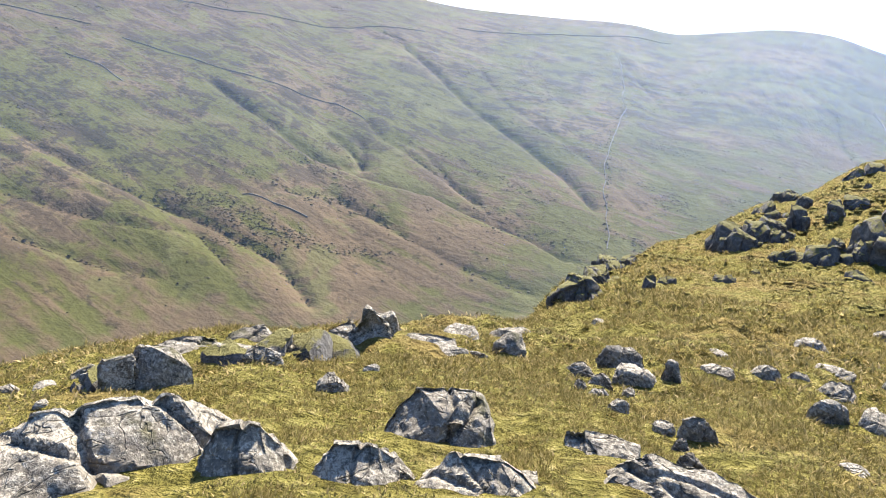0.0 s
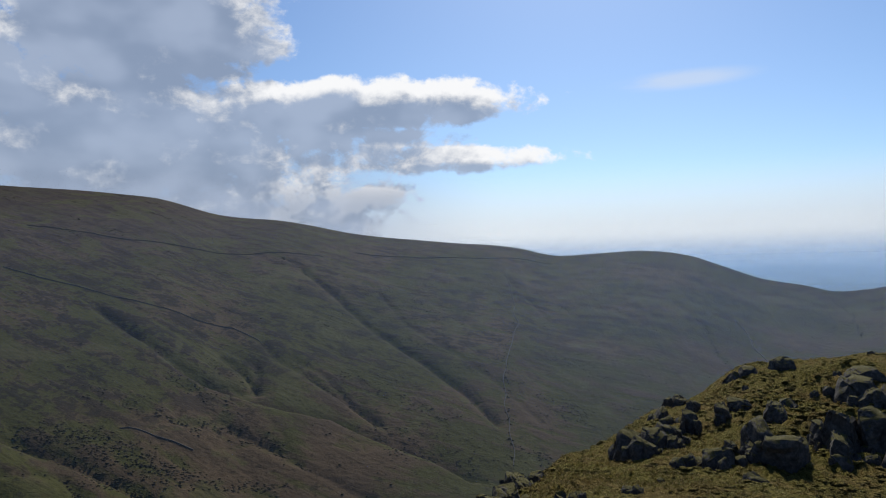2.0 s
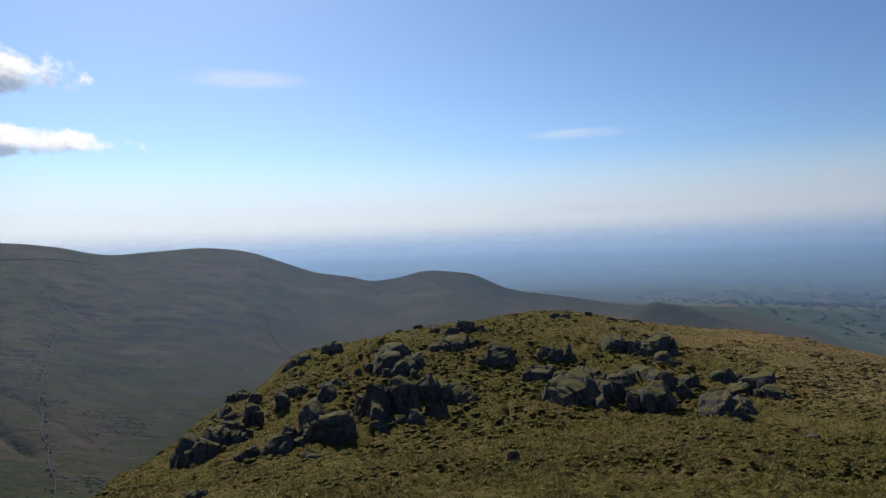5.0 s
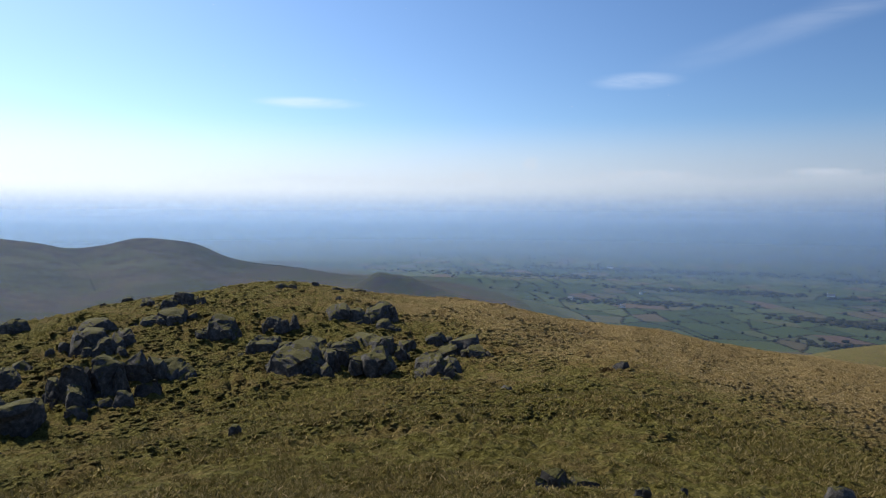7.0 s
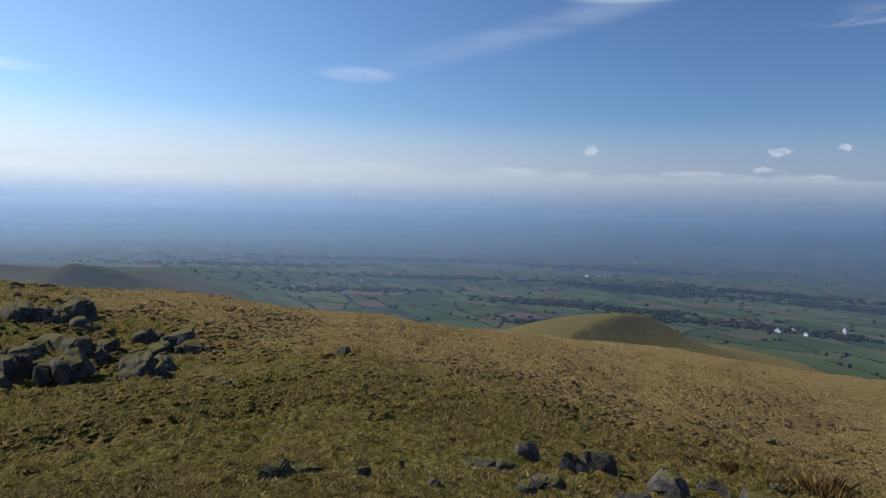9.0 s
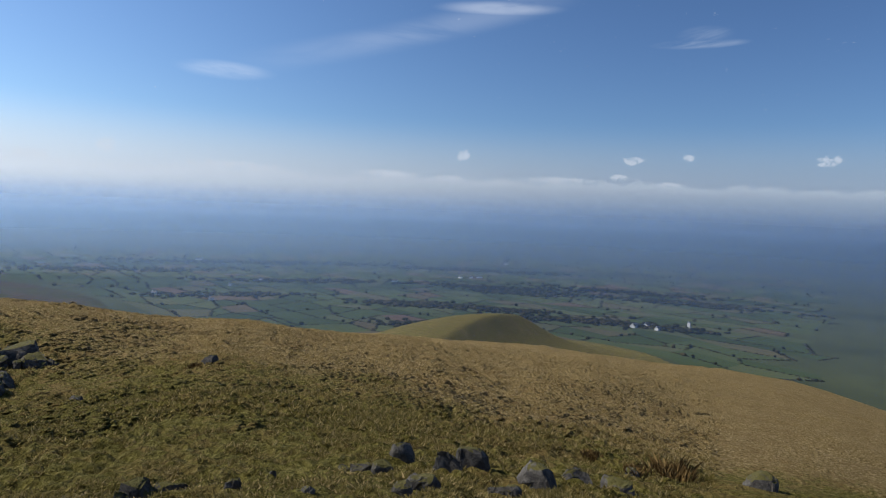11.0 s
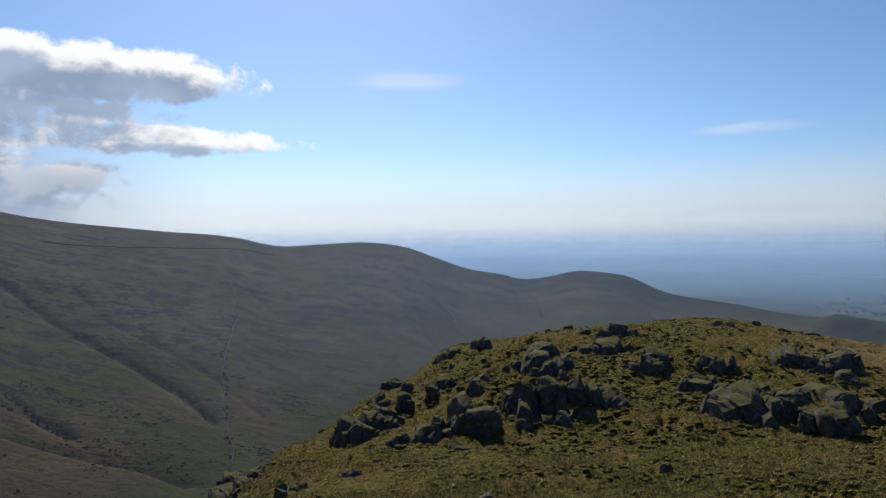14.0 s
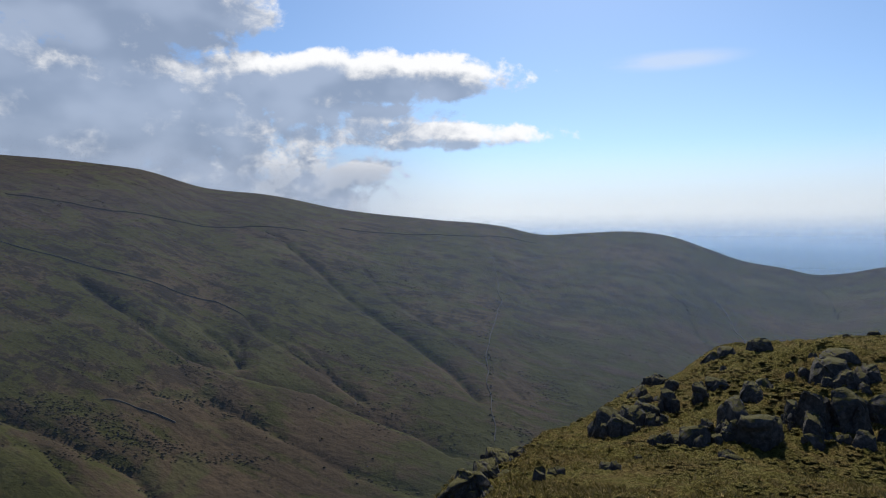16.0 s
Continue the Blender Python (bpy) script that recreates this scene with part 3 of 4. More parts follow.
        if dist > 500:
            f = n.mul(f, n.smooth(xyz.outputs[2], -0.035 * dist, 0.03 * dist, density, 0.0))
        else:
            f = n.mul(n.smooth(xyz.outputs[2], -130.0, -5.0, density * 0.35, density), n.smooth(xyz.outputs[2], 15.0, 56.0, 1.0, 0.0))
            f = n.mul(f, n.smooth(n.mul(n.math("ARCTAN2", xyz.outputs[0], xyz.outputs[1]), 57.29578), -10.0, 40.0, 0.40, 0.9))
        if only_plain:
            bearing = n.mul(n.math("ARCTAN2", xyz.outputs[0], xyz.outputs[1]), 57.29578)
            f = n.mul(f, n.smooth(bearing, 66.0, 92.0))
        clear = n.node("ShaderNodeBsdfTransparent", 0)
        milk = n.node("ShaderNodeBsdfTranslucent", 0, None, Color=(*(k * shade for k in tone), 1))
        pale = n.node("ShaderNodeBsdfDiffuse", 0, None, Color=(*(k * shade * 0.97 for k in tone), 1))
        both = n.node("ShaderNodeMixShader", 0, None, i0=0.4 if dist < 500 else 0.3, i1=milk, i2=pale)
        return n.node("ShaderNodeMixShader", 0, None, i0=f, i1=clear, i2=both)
    return material("haze_shell", build)


# ---- ground: one sheet from underfoot to the far fells ----
def raw_mesh(name, verts, faces, mats, slots=None, smooth=False):
    me = bpy.data.meshes.new(name)
    me.from_pydata(verts, [], faces)
    for m in mats:
        me.materials.append(m)
    if slots is not None:
        me.polygons.foreach_set("material_index", np.asarray(slots, dtype=np.int32))
    if smooth:
        me.polygons.foreach_set("use_smooth", np.ones(len(me.polygons), dtype=bool))
    me.update()
    return me


def make_ground():
    bearings = np.concatenate([np.arange(-180, -40, 2.5), np.arange(-40, -2, 0.25), np.arange(-2, 130, 0.2), np.arange(130, 180, 2.5)])
    radii = np.concatenate([[0.05, 0.4, 0.8], np.geomspace(1.3, 8, 110), np.geomspace(8.06, 110, 340), np.geomspace(113, 400, 50), np.geomspace(406, 1000, 120), np.geomspace(1010, 2100, 80), np.geomspace(2150, 4940, 45)])
    A, R = np.meshgrid(np.radians(bearings), radii)
    X, Y = R * np.sin(A), R * np.cos(A)
    Z = lie(X, Y) + EYE[2]
    na, nr = len(bearings), len(radii)
    verts = np.stack([X.ravel(), Y.ravel(), Z.ravel()], 1)
    i = np.arange(nr - 1)[:, None] * na + np.arange(na)[None]
    j = np.arange(nr - 1)[:, None] * na + (np.arange(na)[None] + 1) % na
    quads = np.stack([i, j, j + na, i + na], -1).reshape(-1, 4)[:, ::-1]
    rc = ((R[:-1] + R[1:]) / 2).ravel()
    ac = np.degrees(np.repeat(np.radians(bearings)[None], nr - 1, 0)).ravel()
    zc = ((Z[:-1] + Z[1:]) / 2).ravel() - EYE[2]
    hump = np.hypot(X - 960 * math.sin(radians(108.6)), Y - 960 * math.cos(radians(108.6)))[:-1].ravel()
    slot = np.where(rc < 260, 0, np.where((ac > 58) & (zc < PLAIN + 16) & (rc > 600) | (rc > 2800), 2, 1))
    slot = np.where(hump < 330, 0, slot)
    verts = np.vstack([verts, [(0.0, 0.0, ground_z(0.0, 0.0))]])
    middle = [(k, (k + 1) % na, nr * na) for k in range(na)]
    slot = np.concatenate([slot, np.zeros(na, dtype=int)])
    me = raw_mesh("ground", verts.tolist(), quads.tolist() + [t[::-1] for t in middle], [TURF, FELL, FIELDS], slot, True)
    tagged(new("ground", me), "rough tawny and green moorland falling to a valley and a plain", "ground", kind="structure")


make_ground()


# rings of tinted shell added in place of hazy air, denser farther out
def make_haze_shells():
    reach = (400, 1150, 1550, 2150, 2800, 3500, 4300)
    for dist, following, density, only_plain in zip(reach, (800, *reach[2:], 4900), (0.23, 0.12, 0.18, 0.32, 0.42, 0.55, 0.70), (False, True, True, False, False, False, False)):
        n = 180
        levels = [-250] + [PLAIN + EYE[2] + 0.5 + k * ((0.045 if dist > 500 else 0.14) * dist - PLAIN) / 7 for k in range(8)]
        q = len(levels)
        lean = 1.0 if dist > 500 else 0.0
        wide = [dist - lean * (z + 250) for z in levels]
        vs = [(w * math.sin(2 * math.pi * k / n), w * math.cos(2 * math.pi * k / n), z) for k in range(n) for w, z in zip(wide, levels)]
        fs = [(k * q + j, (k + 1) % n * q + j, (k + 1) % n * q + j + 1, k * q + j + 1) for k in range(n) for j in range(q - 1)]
        ob = new("haze", raw_mesh("haze", vs, fs, [haze_shell_mat(dist, following, density, only_plain)], smooth=True))
        tagged(ob, "thin blue see-through shell standing in for haze over the lowland", "haze", kind="structure")


make_haze_shells()

# ---- loose stone and crags ----
def ico(level):
    bm = bmesh.new()
    bmesh.ops.create_icosphere(bm, subdivisions=level, radius=1.0)
    v = np.array([p.co[:] for p in bm.verts])
    f = [tuple(q.index for q in face.verts) for face in bm.faces]
    bm.free()
    return v, f


BALLS = {k: ico(k) for k in (1, 2)}


def rough3(p, scale, seed, octaves=4):
    return (fbm(p[:, 0] * scale + p[:, 2] * 0.7 * scale, p[:, 1] * scale, octaves, seed) + fbm(p[:, 1] * scale + 5.2, p[:, 2] * scale + p[:, 0] * 0.3 * scale, octaves, seed + 11)
            + fbm(p[:, 2] * scale - 3.1, p[:, 0] * scale + p[:, 1] * 0.4 * scale, octaves, seed + 23)) / 1.7


def hull(points):
    bm = bmesh.new()
    for p in points:
        bm.verts.new(p)
    bmesh.ops.convex_hull(bm, input=bm.verts)
    bmesh.ops.delete(bm, geom=[q for q in bm.verts if not q.link_faces], context="VERTS")
    bmesh.ops.triangulate(bm, faces=bm.faces)
    bm.verts.index_update()
    v = np.array([q.co[:] for q in bm.verts])
    f = np.array([[q.index for q in face.verts] for face in bm.faces])
    bm.free()
    return v, f


def split(v, f):
    """Each triangle into four."""
    e = np.sort(np.concatenate([f[:, [0, 1]], f[:, [1, 2]], f[:, [2, 0]]]), 1)
    u, where = np.unique(e, axis=0, return_inverse=True)
    m = where.reshape(3, -1) + len(v)
    a, b, c = f.T
    return np.vstack([v, (v[u[:, 0]] + v[u[:, 1]]) / 2]), np.concatenate([np.stack(t, 1) for t in ((a, m[0], m[2]), (m[0], b, m[1]), (m[2], m[1], c), (m[0], m[1], m[2]))])


CORE = {
    "ridge": [(-0.5, 0.1, -0.15), (-0.16, 0.18, 0.5), (0.2, 0.08, 0.34), (0.5, 0.0, -0.2), (-0.34, -0.45, -0.22), (0.3, -0.48, -0.3), (0.0, -0.5, -0.2)],
    "peak": [(0.04, 0.1, 0.5), (-0.14, 0.0, 0.40), (0.36, 0.1, 0.02), (-0.36, 0.05, 0.06), (0.2, -0.4, -0.12), (-0.2, -0.42, -0.05), (0.16, 0.05, 0.36)],
    "slab": [(-0.46, 0.3, 0.34), (0.42, 0.36, 0.5), (-0.5, -0.3, 0.05), (0.5, -0.26, 0.10), (0.05, -0.5, -0.2), (0.1, 0.45, 0.45)],
    "block": [(-0.30, 0.22, 0.42), (0.10, 0.30, 0.5), (-0.46, -0.22, 0.10), (0.44, -0.28, -0.02), (0.30, 0.08, 0.34), (0.0, -0.48, 0.02), (-0.5, 0.1, 0.02), (0.5, 0.08, 0.0), (-0.08, -0.30, 0.34)],
}


def rock_shape(rng, wide, deep, tall, level, style):
    """A split and weathered stone: an angular core, its faces broken by joints and roughened by weather."""
    if style in CORE:
        core = np.array(CORE[style]) * (rng.choice((-1, 1)), 1, 1)
    else:
        core = rng.normal(size=(20 if style != "stone" else 26, 3)) * (1, 1, 0.8)
        core = np.sign(core) * np.abs(core) ** (0.7 if style != "stone" else 0.9)
        core = core / np.linalg.norm(core, axis=1)[:, None] * 0.56
        core[:, 2] = np.where(core[:, 2] > 0, np.minimum(core[:, 2] * 1.1, 0.40 + 0.25 * core[:, 1]), core[:, 2])
    core = core + rng.normal(0, 0.045, core.shape)
    foot = np.array([(x, y, -0.5) for x in (-0.52, 0.0, 0.52) for y in (-0.5, 0.5)]) + rng.normal(0, 0.05, (6, 3)) * (1, 1, 0)
    p, f = hull(np.vstack([core, foot]).tolist())
    lo, hi = p.min(0), p.max(0)
    p = (p - (lo + hi) / 2) / (hi - lo) * (wide, deep, tall)
    for k in range(max(level - 1, 1)):
        p, f = split(p, f)
        if k == 0 and level > 2:
            # worn arrises: each corner drawn in towards its neighbours
            near, count = np.zeros_like(p), np.zeros((len(p), 1))
            for i, j in ((0, 1), (1, 2), (2, 0)):
                np.add.at(near, f[:, i], p[f[:, j]])
                np.add.at(count, f[:, i], 1)
            p = p * 0.62 + near / np.maximum(count, 1) * 0.38
    s = (wide * deep * tall) ** (1 / 3)
    fn = np.cross(p[f[:, 1]] - p[f[:, 0]], p[f[:, 2]] - p[f[:, 0]])
    n = np.zeros_like(p)
    for k in range(3):
        np.add.at(n, f[:, k], fn)
    n /= np.linalg.norm(n, axis=1)[:, None] + 1e-9
    q, seed = p / s, int(rng.integers(1000))
    move = (0.16 if level < 5 else 0.09) * rough3(q, 1.5, seed, 3) + (0.075 * rough3(q, 5.0, seed + 3, 3) if level > 2 else 0)
    if level > 2:
        # steps where plates have come away, and open joints
        for _ in range(3):
            way = rng.normal(size=3) * (1, 0.7, 0.8)
            way /= np.linalg.norm(way)
            d = q @ way - rng.uniform(-0.35, 0.35) + 0.20 * rough3(q, 1.7, int(rng.integers(1000)), 2)
            move = move - 0.055 * np.clip(d / 0.05, 0, 1) * rng.uniform(0.2, 1.0) - 0.06 * np.exp(-(d / 0.022) ** 2)
    if level > 4:
        move = move + 0.03 * rough3(q, 16.0, seed + 9, 4)
    return p + n * (move * s)[:, None], f.tolist()


DEPTH = {"ridge": 0.9, "block": 0.8, "slab": 0.6, "peak": 0.6}
ROCK_WORDS = {
    "near": ("pale grey boulder crusted with white lichen on the turf", "boulders on the crag"),
    "edge": ("grey split outcrop stone along the grassy brink", "stones along the brink"),
    "slope": ("dark grey stone half sunk in the sloping turf", "stones on the slope"),
    "tor": ("dark weathered stone bedded in the grassy knoll", "stones on the knoll"),
    "foot": ("low grey stone among straw-coloured grass", "stones in the dry grass"),
}
ROCK_SEATS = []


def rocks(kind, rows):
    label, group = ROCK_WORDS[kind]
    for x, y, wide, tall, *form in rows:
        r = math.hypot(x, y)
        wide, tall = (wide * 1.3, tall * 1.12) if kind == "foot" else (wide * 1.35, tall) if kind == "edge" else (wide * 1.25, tall * 0.9) if kind == "tor" else (wide, tall)
        rng = np.random.default_rng(int(abs(x * 131 + y * 917) * 10) % 99991)
        level = 6 if r < 4.6 and wide > 0.5 else 5 if r < 7 and wide > 0.25 else 4 if r < 10 or wide > 1.2 else 3 if wide > 0.5 or r < 16 else 2
        style = form[0] if form else "joint" if kind in ("edge", "tor", "foot") else "block" if rng.random() < 0.35 else "stone"
        deep = wide * (DEPTH.get(style, 0.55) if kind == "near" else rng.uniform(0.6, 0.9))
        full = tall * 1.85 + 0.12 * wide
        toward = math.atan2(x, y)
        cx, cy = x + math.sin(toward) * deep * 0.45, y + math.cos(toward) * deep * 0.45
        z = (ground_z(x, y) + ground_z(cx, cy)) / 2 + tall - full / 2
        big = wide > (0.45 if r < 20 else 1.2)
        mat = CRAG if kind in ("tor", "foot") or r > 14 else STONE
        p, f = rock_shape(rng, wide * 1.06, deep, full, level, style)
        ca, sa = math.cos(-toward), math.sin(-toward)
        # the wide side lies across the line from the summit
        q = np.stack([p[:, 0] * ca - p[:, 1] * sa, p[:, 0] * sa + p[:, 1] * ca, p[:, 2]], 1)
        me = raw_mesh("boulder" if big else "stone", q.tolist(), f, [mat])
        if level >= 3:
            me.polygons.foreach_set("use_smooth", np.ones(len(me.polygons), dtype=bool))
            me.set_sharp_from_angle(angle=radians(24))
        ob = new("boulder" if big else "stone", me)
        ob.location = (cx, cy, z)
        words = label if big else label.replace("boulder", "stone").replace("block", "stone")
        if tall > 0.8 * wide:
            words = words.replace("grey ", "grey upright ") if "grey" in words else "upright " + words
        elif tall < 0.35 * wide:
            words = words.replace("grey ", "grey flat ") if "grey" in words else "flat " + words
        tagged(ob, words, "boulder" if big else "stone", group)
        ROCK_SEATS.append((cx, cy, max(wide, deep) * 0.5))


rocks("near", [(-1.40, 2.30, 1.70, 0.36, "ridge"), (-0.98, 2.60, 0.66, 0.33, "ridge"), (-2.05, 2.50, 0.30, 0.15, "slab"), (-2.64, 3.40, 0.57, 0.10, "slab"), (-0.42, 2.52, 0.66, 0.24, "ridge"), (0.14, 2.40, 0.78, 0.19, "ridge"), (1.08, 2.50, 1.0, 0.10, "slab"), (-0.08, 3.50, 0.92, 0.34, "block"), (0.94, 3.33, 0.51, 0.08, "slab"), (1.81, 3.92, 0.36, 0.20, "stone"), (3.24, 4.69, 0.40, 0.21, "stone"), (3.87, 5.53, 0.47, 0.17, "block"), (1.44, 3.14, 0.20, 0.12), (1.58, 3.66, 0.16, 0.10)])
rocks("edge", [(-0.96, 4.89, 0.24, 0.16, "stone"), (-0.80, 6.51, 0.74, 0.50, "peak"), (-1.17, 6.79, 0.31, 0.24), (-0.67, 7.15, 0.39, 0.29), (-2.36, 4.67, 0.49, 0.42, "block"), (-2.55, 5.86, 0.59, 0.15, "slab"), (-2.62, 4.62, 0.28, 0.36), (-2.94, 4.81, 0.20, 0.18), (-3.16, 5.03, 0.18, 0.09), (-2.04, 5.64, 0.38, 0.19), (-2.09, 6.32, 0.43, 0.12, "slab"), (-1.72, 5.49, 0.28, 0.16), (-1.67, 6.03, 0.25, 0.13), (-1.38, 5.94, 0.33, 0.14), (-1.36, 6.60, 0.37, 0.10), (-1.14, 6.50, 0.25, 0.14), (-0.15, 6.50, 0.52, 0.09, "slab"), (0.18, 6.63, 0.19, 0.06), (0.41, 6.65, 0.18, 0.06), (0.19, 7.47, 0.45, 0.07), (0.93, 8.26, 0.50, 0.10), (0.83, 7.15, 0.34, 0.23, "stone")])
rocks("slope", [(1.94, 6.19, 0.59, 0.23), (1.89, 5.62, 0.49, 0.18), (2.25, 5.69, 0.27, 0.24), (1.42, 5.97, 0.37, 0.15), (1.51, 5.50, 0.29, 0.12), (1.31, 5.45, 0.17, 0.11), (1.41, 5.15, 0.21, 0.06), (1.43, 4.57, 0.19, 0.10), (1.71, 5.22, 0.14, 0.09), (1.60, 4.05, 0.19, 0.08), (1.35, 2.98, 0.15, 0.08), (2.93, 6.11, 0.38, 0.07), (3.43, 6.05, 0.38, 0.16), (3.77, 6.07, 0.25, 0.10), (3.43, 7.21, 0.30, 0.05), (4.39, 6.40, 0.42, 0.04), (3.52, 4.45, 0.37, 0.14)])
rocks("slope", [(-2.96, 4.12, 0.12, 0.05), (-3.82, 4.97, 0.23, 0.07), (-3.45, 4.91, 0.23, 0.03), (4.99, 7.88, 0.54, 0.10), (2.62, 3.44, 0.19, 0.03), (8.20, 10.90, 0.32, 0.16), (15.16, 21.82, 0.94, 0.27), (10.07, 21.17, 0.48, 0.23), (8.16, 21.64, 0.53, 0.20), (7.23, 20.91, 0.36, 0.41), (3.42, 12.92, 0.39, 0.09), (-0.70, 5.50, 0.17, 0.05), (4.50, 5.71, 0.17, 0.16)])
rocks("tor", [(28.8, 44.3, 1.43, 0.97), (30.03, 43.88, 1.21, 0.63), (32.52, 43.56, 1.71, 1.12), (44.16, 48.19, 0.63, 0.4), (49.1, 50.28, 1.14, 0.52), (29.74, 36.86, 0.56, 0.46), (27.61, 40.94, 0.47, 0.47), (15.93, 23.22, 0.68, 0.43), (10.07, 21.56, 0.62, 0.2), (12.41, 23.94, 0.26, 0.16), (54.5, 34.96, 0.91, 0.62), (53.25, 35.3, 1.06, 0.45), (58.32, 31.96, 1.22, 0.35), (62.97, 32.2, 1.61, 0.43), (58.39, 34.72, 0.65, 0.42), (50.49, 27.68, 0.55, 0.38), (15.66, 12.07, 0.3, 0.26), (25.86, 25.42, 1.54, 1.24), (23.96, 24.98, 0.95, 0.79), (21.95, 25.75, 0.89, 0.71), (23.61, 25.84, 0.95, 0.57), (38.58, 2.55, 0.95, 0.62, 'block'), (33.4, 11.6, 0.5, 0.2), (29.5, 7.2, 0.4, 0.13)])


def tor(words, *rows, lies="outcrops on the knoll"):
    """A bedrock outcrop: jointed blocks that share one dip, their backs sunk in the hillside."""
    x0, y0 = rows[0][:2]
    z0 = ground_z(x0, y0)
    base = new("outcrop")
    base.location = (x0, y0, z0)
    rng = np.random.default_rng(int(abs(x0 * 131 + y0 * 17)))
    dip = rng.uniform(-0.10, 0.12)
    for x, y, wide, tall in rows:
        toward = math.atan2(x, y)
        deep = wide * rng.uniform(0.75, 1.0) + min(0.3, 0.3 * wide)
        full = tall * 1.1 + min(0.5, 0.5 * wide)
        cx, cy = x + math.sin(toward) * deep * 0.40, y + math.cos(toward) * deep * 0.40
        cz = ground_z(x, y) + tall * 0.90 - full / 2
        pile = [(0, 0, 0, 1.3, 1.0)]
        for _ in range(7 if wide > 1.3 else 5 if wide > 0.8 else 2):
            pile.append((wide * rng.uniform(-0.75, 0.75), deep * rng.uniform(-0.5, 0.3), -full * rng.uniform(0.0, 0.36), rng.uniform(0.32, 0.72), rng.uniform(0.4, 0.8)))
        V, F = [], []
        for pu, pv, pw, size, high in pile:
            p, f = rock_shape(rng, wide * size, deep * size * 1.1, full * high, 4 if size * wide > 0.8 else 3, "joint")
            lean, turn = dip + 0.10 * rng.normal(), -toward + 0.35 * rng.normal()
            cl, sl, ca, sa = math.cos(lean), math.sin(lean), math.cos(turn), math.sin(turn)
            u, v, w = p[:, 0] * cl - p[:, 2] * sl, p[:, 1], p[:, 0] * sl + p[:, 2] * cl
            ox, oy = pu * math.cos(toward) + pv * math.sin(toward), -pu * math.sin(toward) + pv * math.cos(toward)
            F += [tuple(k + len(V) for k in t) for t in f]
            V += np.stack([u * ca - v * sa + cx + ox - x0, u * sa + v * ca + cy + oy - y0, w + cz + pw - z0], 1).tolist()
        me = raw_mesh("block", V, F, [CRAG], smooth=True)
        me.set_sharp_from_angle(angle=radians(24))
        new("block", me).parent = base
        ROCK_SEATS.append((cx, cy, max(wide, deep) * 0.42))
    tagged(base, words, "outcrop", lies)


tor("dark shattered rock ledge along the grassy brink", (-2.05, 5.55, 0.42, 0.17), (-1.72, 5.75, 0.40, 0.15), (-1.42, 5.95, 0.44, 0.17), (-1.15, 6.25, 0.36, 0.16), lies="ledges along the brink")
tor("split dark rock face under the brink boulder", (-2.75, 4.75, 0.34, 0.22), (-3.0, 4.95, 0.26, 0.15), (-2.5, 5.05, 0.36, 0.20), lies="ledges along the brink")
tor("dark blocky crag at the brink of the slope", (4.46, 21.23, 1.0, 0.72), (4.95, 21.5, 1.1, 0.95), (5.6, 22.8, 0.9, 0.6))
tor("dark rocks jutting from the steep brink", (6.31, 24.93, 1.3, 0.75), (7.63, 27.04, 0.9, 0.5), (7.98, 29.57, 1.1, 0.62), (8.9, 28.9, 0.8, 0.4))
rocks("tor", [(7.10, 20.70, 0.40, 0.36), (8.03, 21.63, 0.70, 0.24), (9.98, 21.27, 0.70, 0.16)])
tor("dark broken outcrop along the steep edge of the knoll", (15.95, 34.21, 1.4, 1.48), (17.08, 33.63, 1.32, 1.32), (18.27, 34.37, 1.53, 1.36), (20.5, 35.62, 1.08, 1.71), (22.58, 43.52, 1.29, 1.18), (26.29, 47.58, 1.31, 1.07), (24.44, 42.33, 0.75, 1.17), (15.93, 32.67, 1.27, 0.95), (17.95, 33.18, 0.74, 0.66), (22.13, 41.49, 0.92, 0.82))
tor("small dark rock step set in the grassy knoll", (22.43, 35.45, 0.68, 1.14), (24.23, 36.74, 1.25, 0.87), (22.25, 35.29, 0.36, 0.73))
tor("stacked grey blocks on top of the main crag", (31.36, 35.29, 2.37, 1.69), (31.15, 33.85, 1.51, 1.04), (33.05, 34.39, 1.31, 1.15), (34.5, 38.16, 2.07, 1.01))
tor("tall dark jointed crag face on the grassy knoll", (23.82, 27.68, 1.52, 2.47), (24.99, 27.22, 1.49, 2.18), (23.6, 28.89, 0.93, 1.47), (27.39, 27.71, 1.36, 1.79), (28.27, 27.21, 1.29, 1.41), (28.96, 26.33, 1.66, 1.2), (25.41, 26.87, 0.97, 1.29), (22.75, 26.74, 1.23, 1.23))
tor("squared dark boulders wedged beside the main crag", (19.5, 28.01, 1.27, 2.06), (19.54, 26.45, 1.94, 1.61), (27.01, 35.72, 1.23, 0.92), (24.65, 33.62, 1.18, 0.97), (18.93, 27.63, 0.88, 1.02))
tor("low rounded dark blocks at the foot of the crag", (16.77, 26.95, 1.46, 1.25), (15.49, 27.68, 1.04, 0.8), (19.27, 29.75, 0.62, 0.62))
tor("weathered flat blocks on the upper grassy knoll", (37.45, 36.45, 1.48, 0.8), (38.56, 35.22, 2.1, 1.07), (43.26, 38.14, 1.31, 1.13), (43.48, 36.71, 0.8, 0.8), (42.23, 41.14, 1.08, 0.7), (41.6, 38.43, 1.36, 0.74))
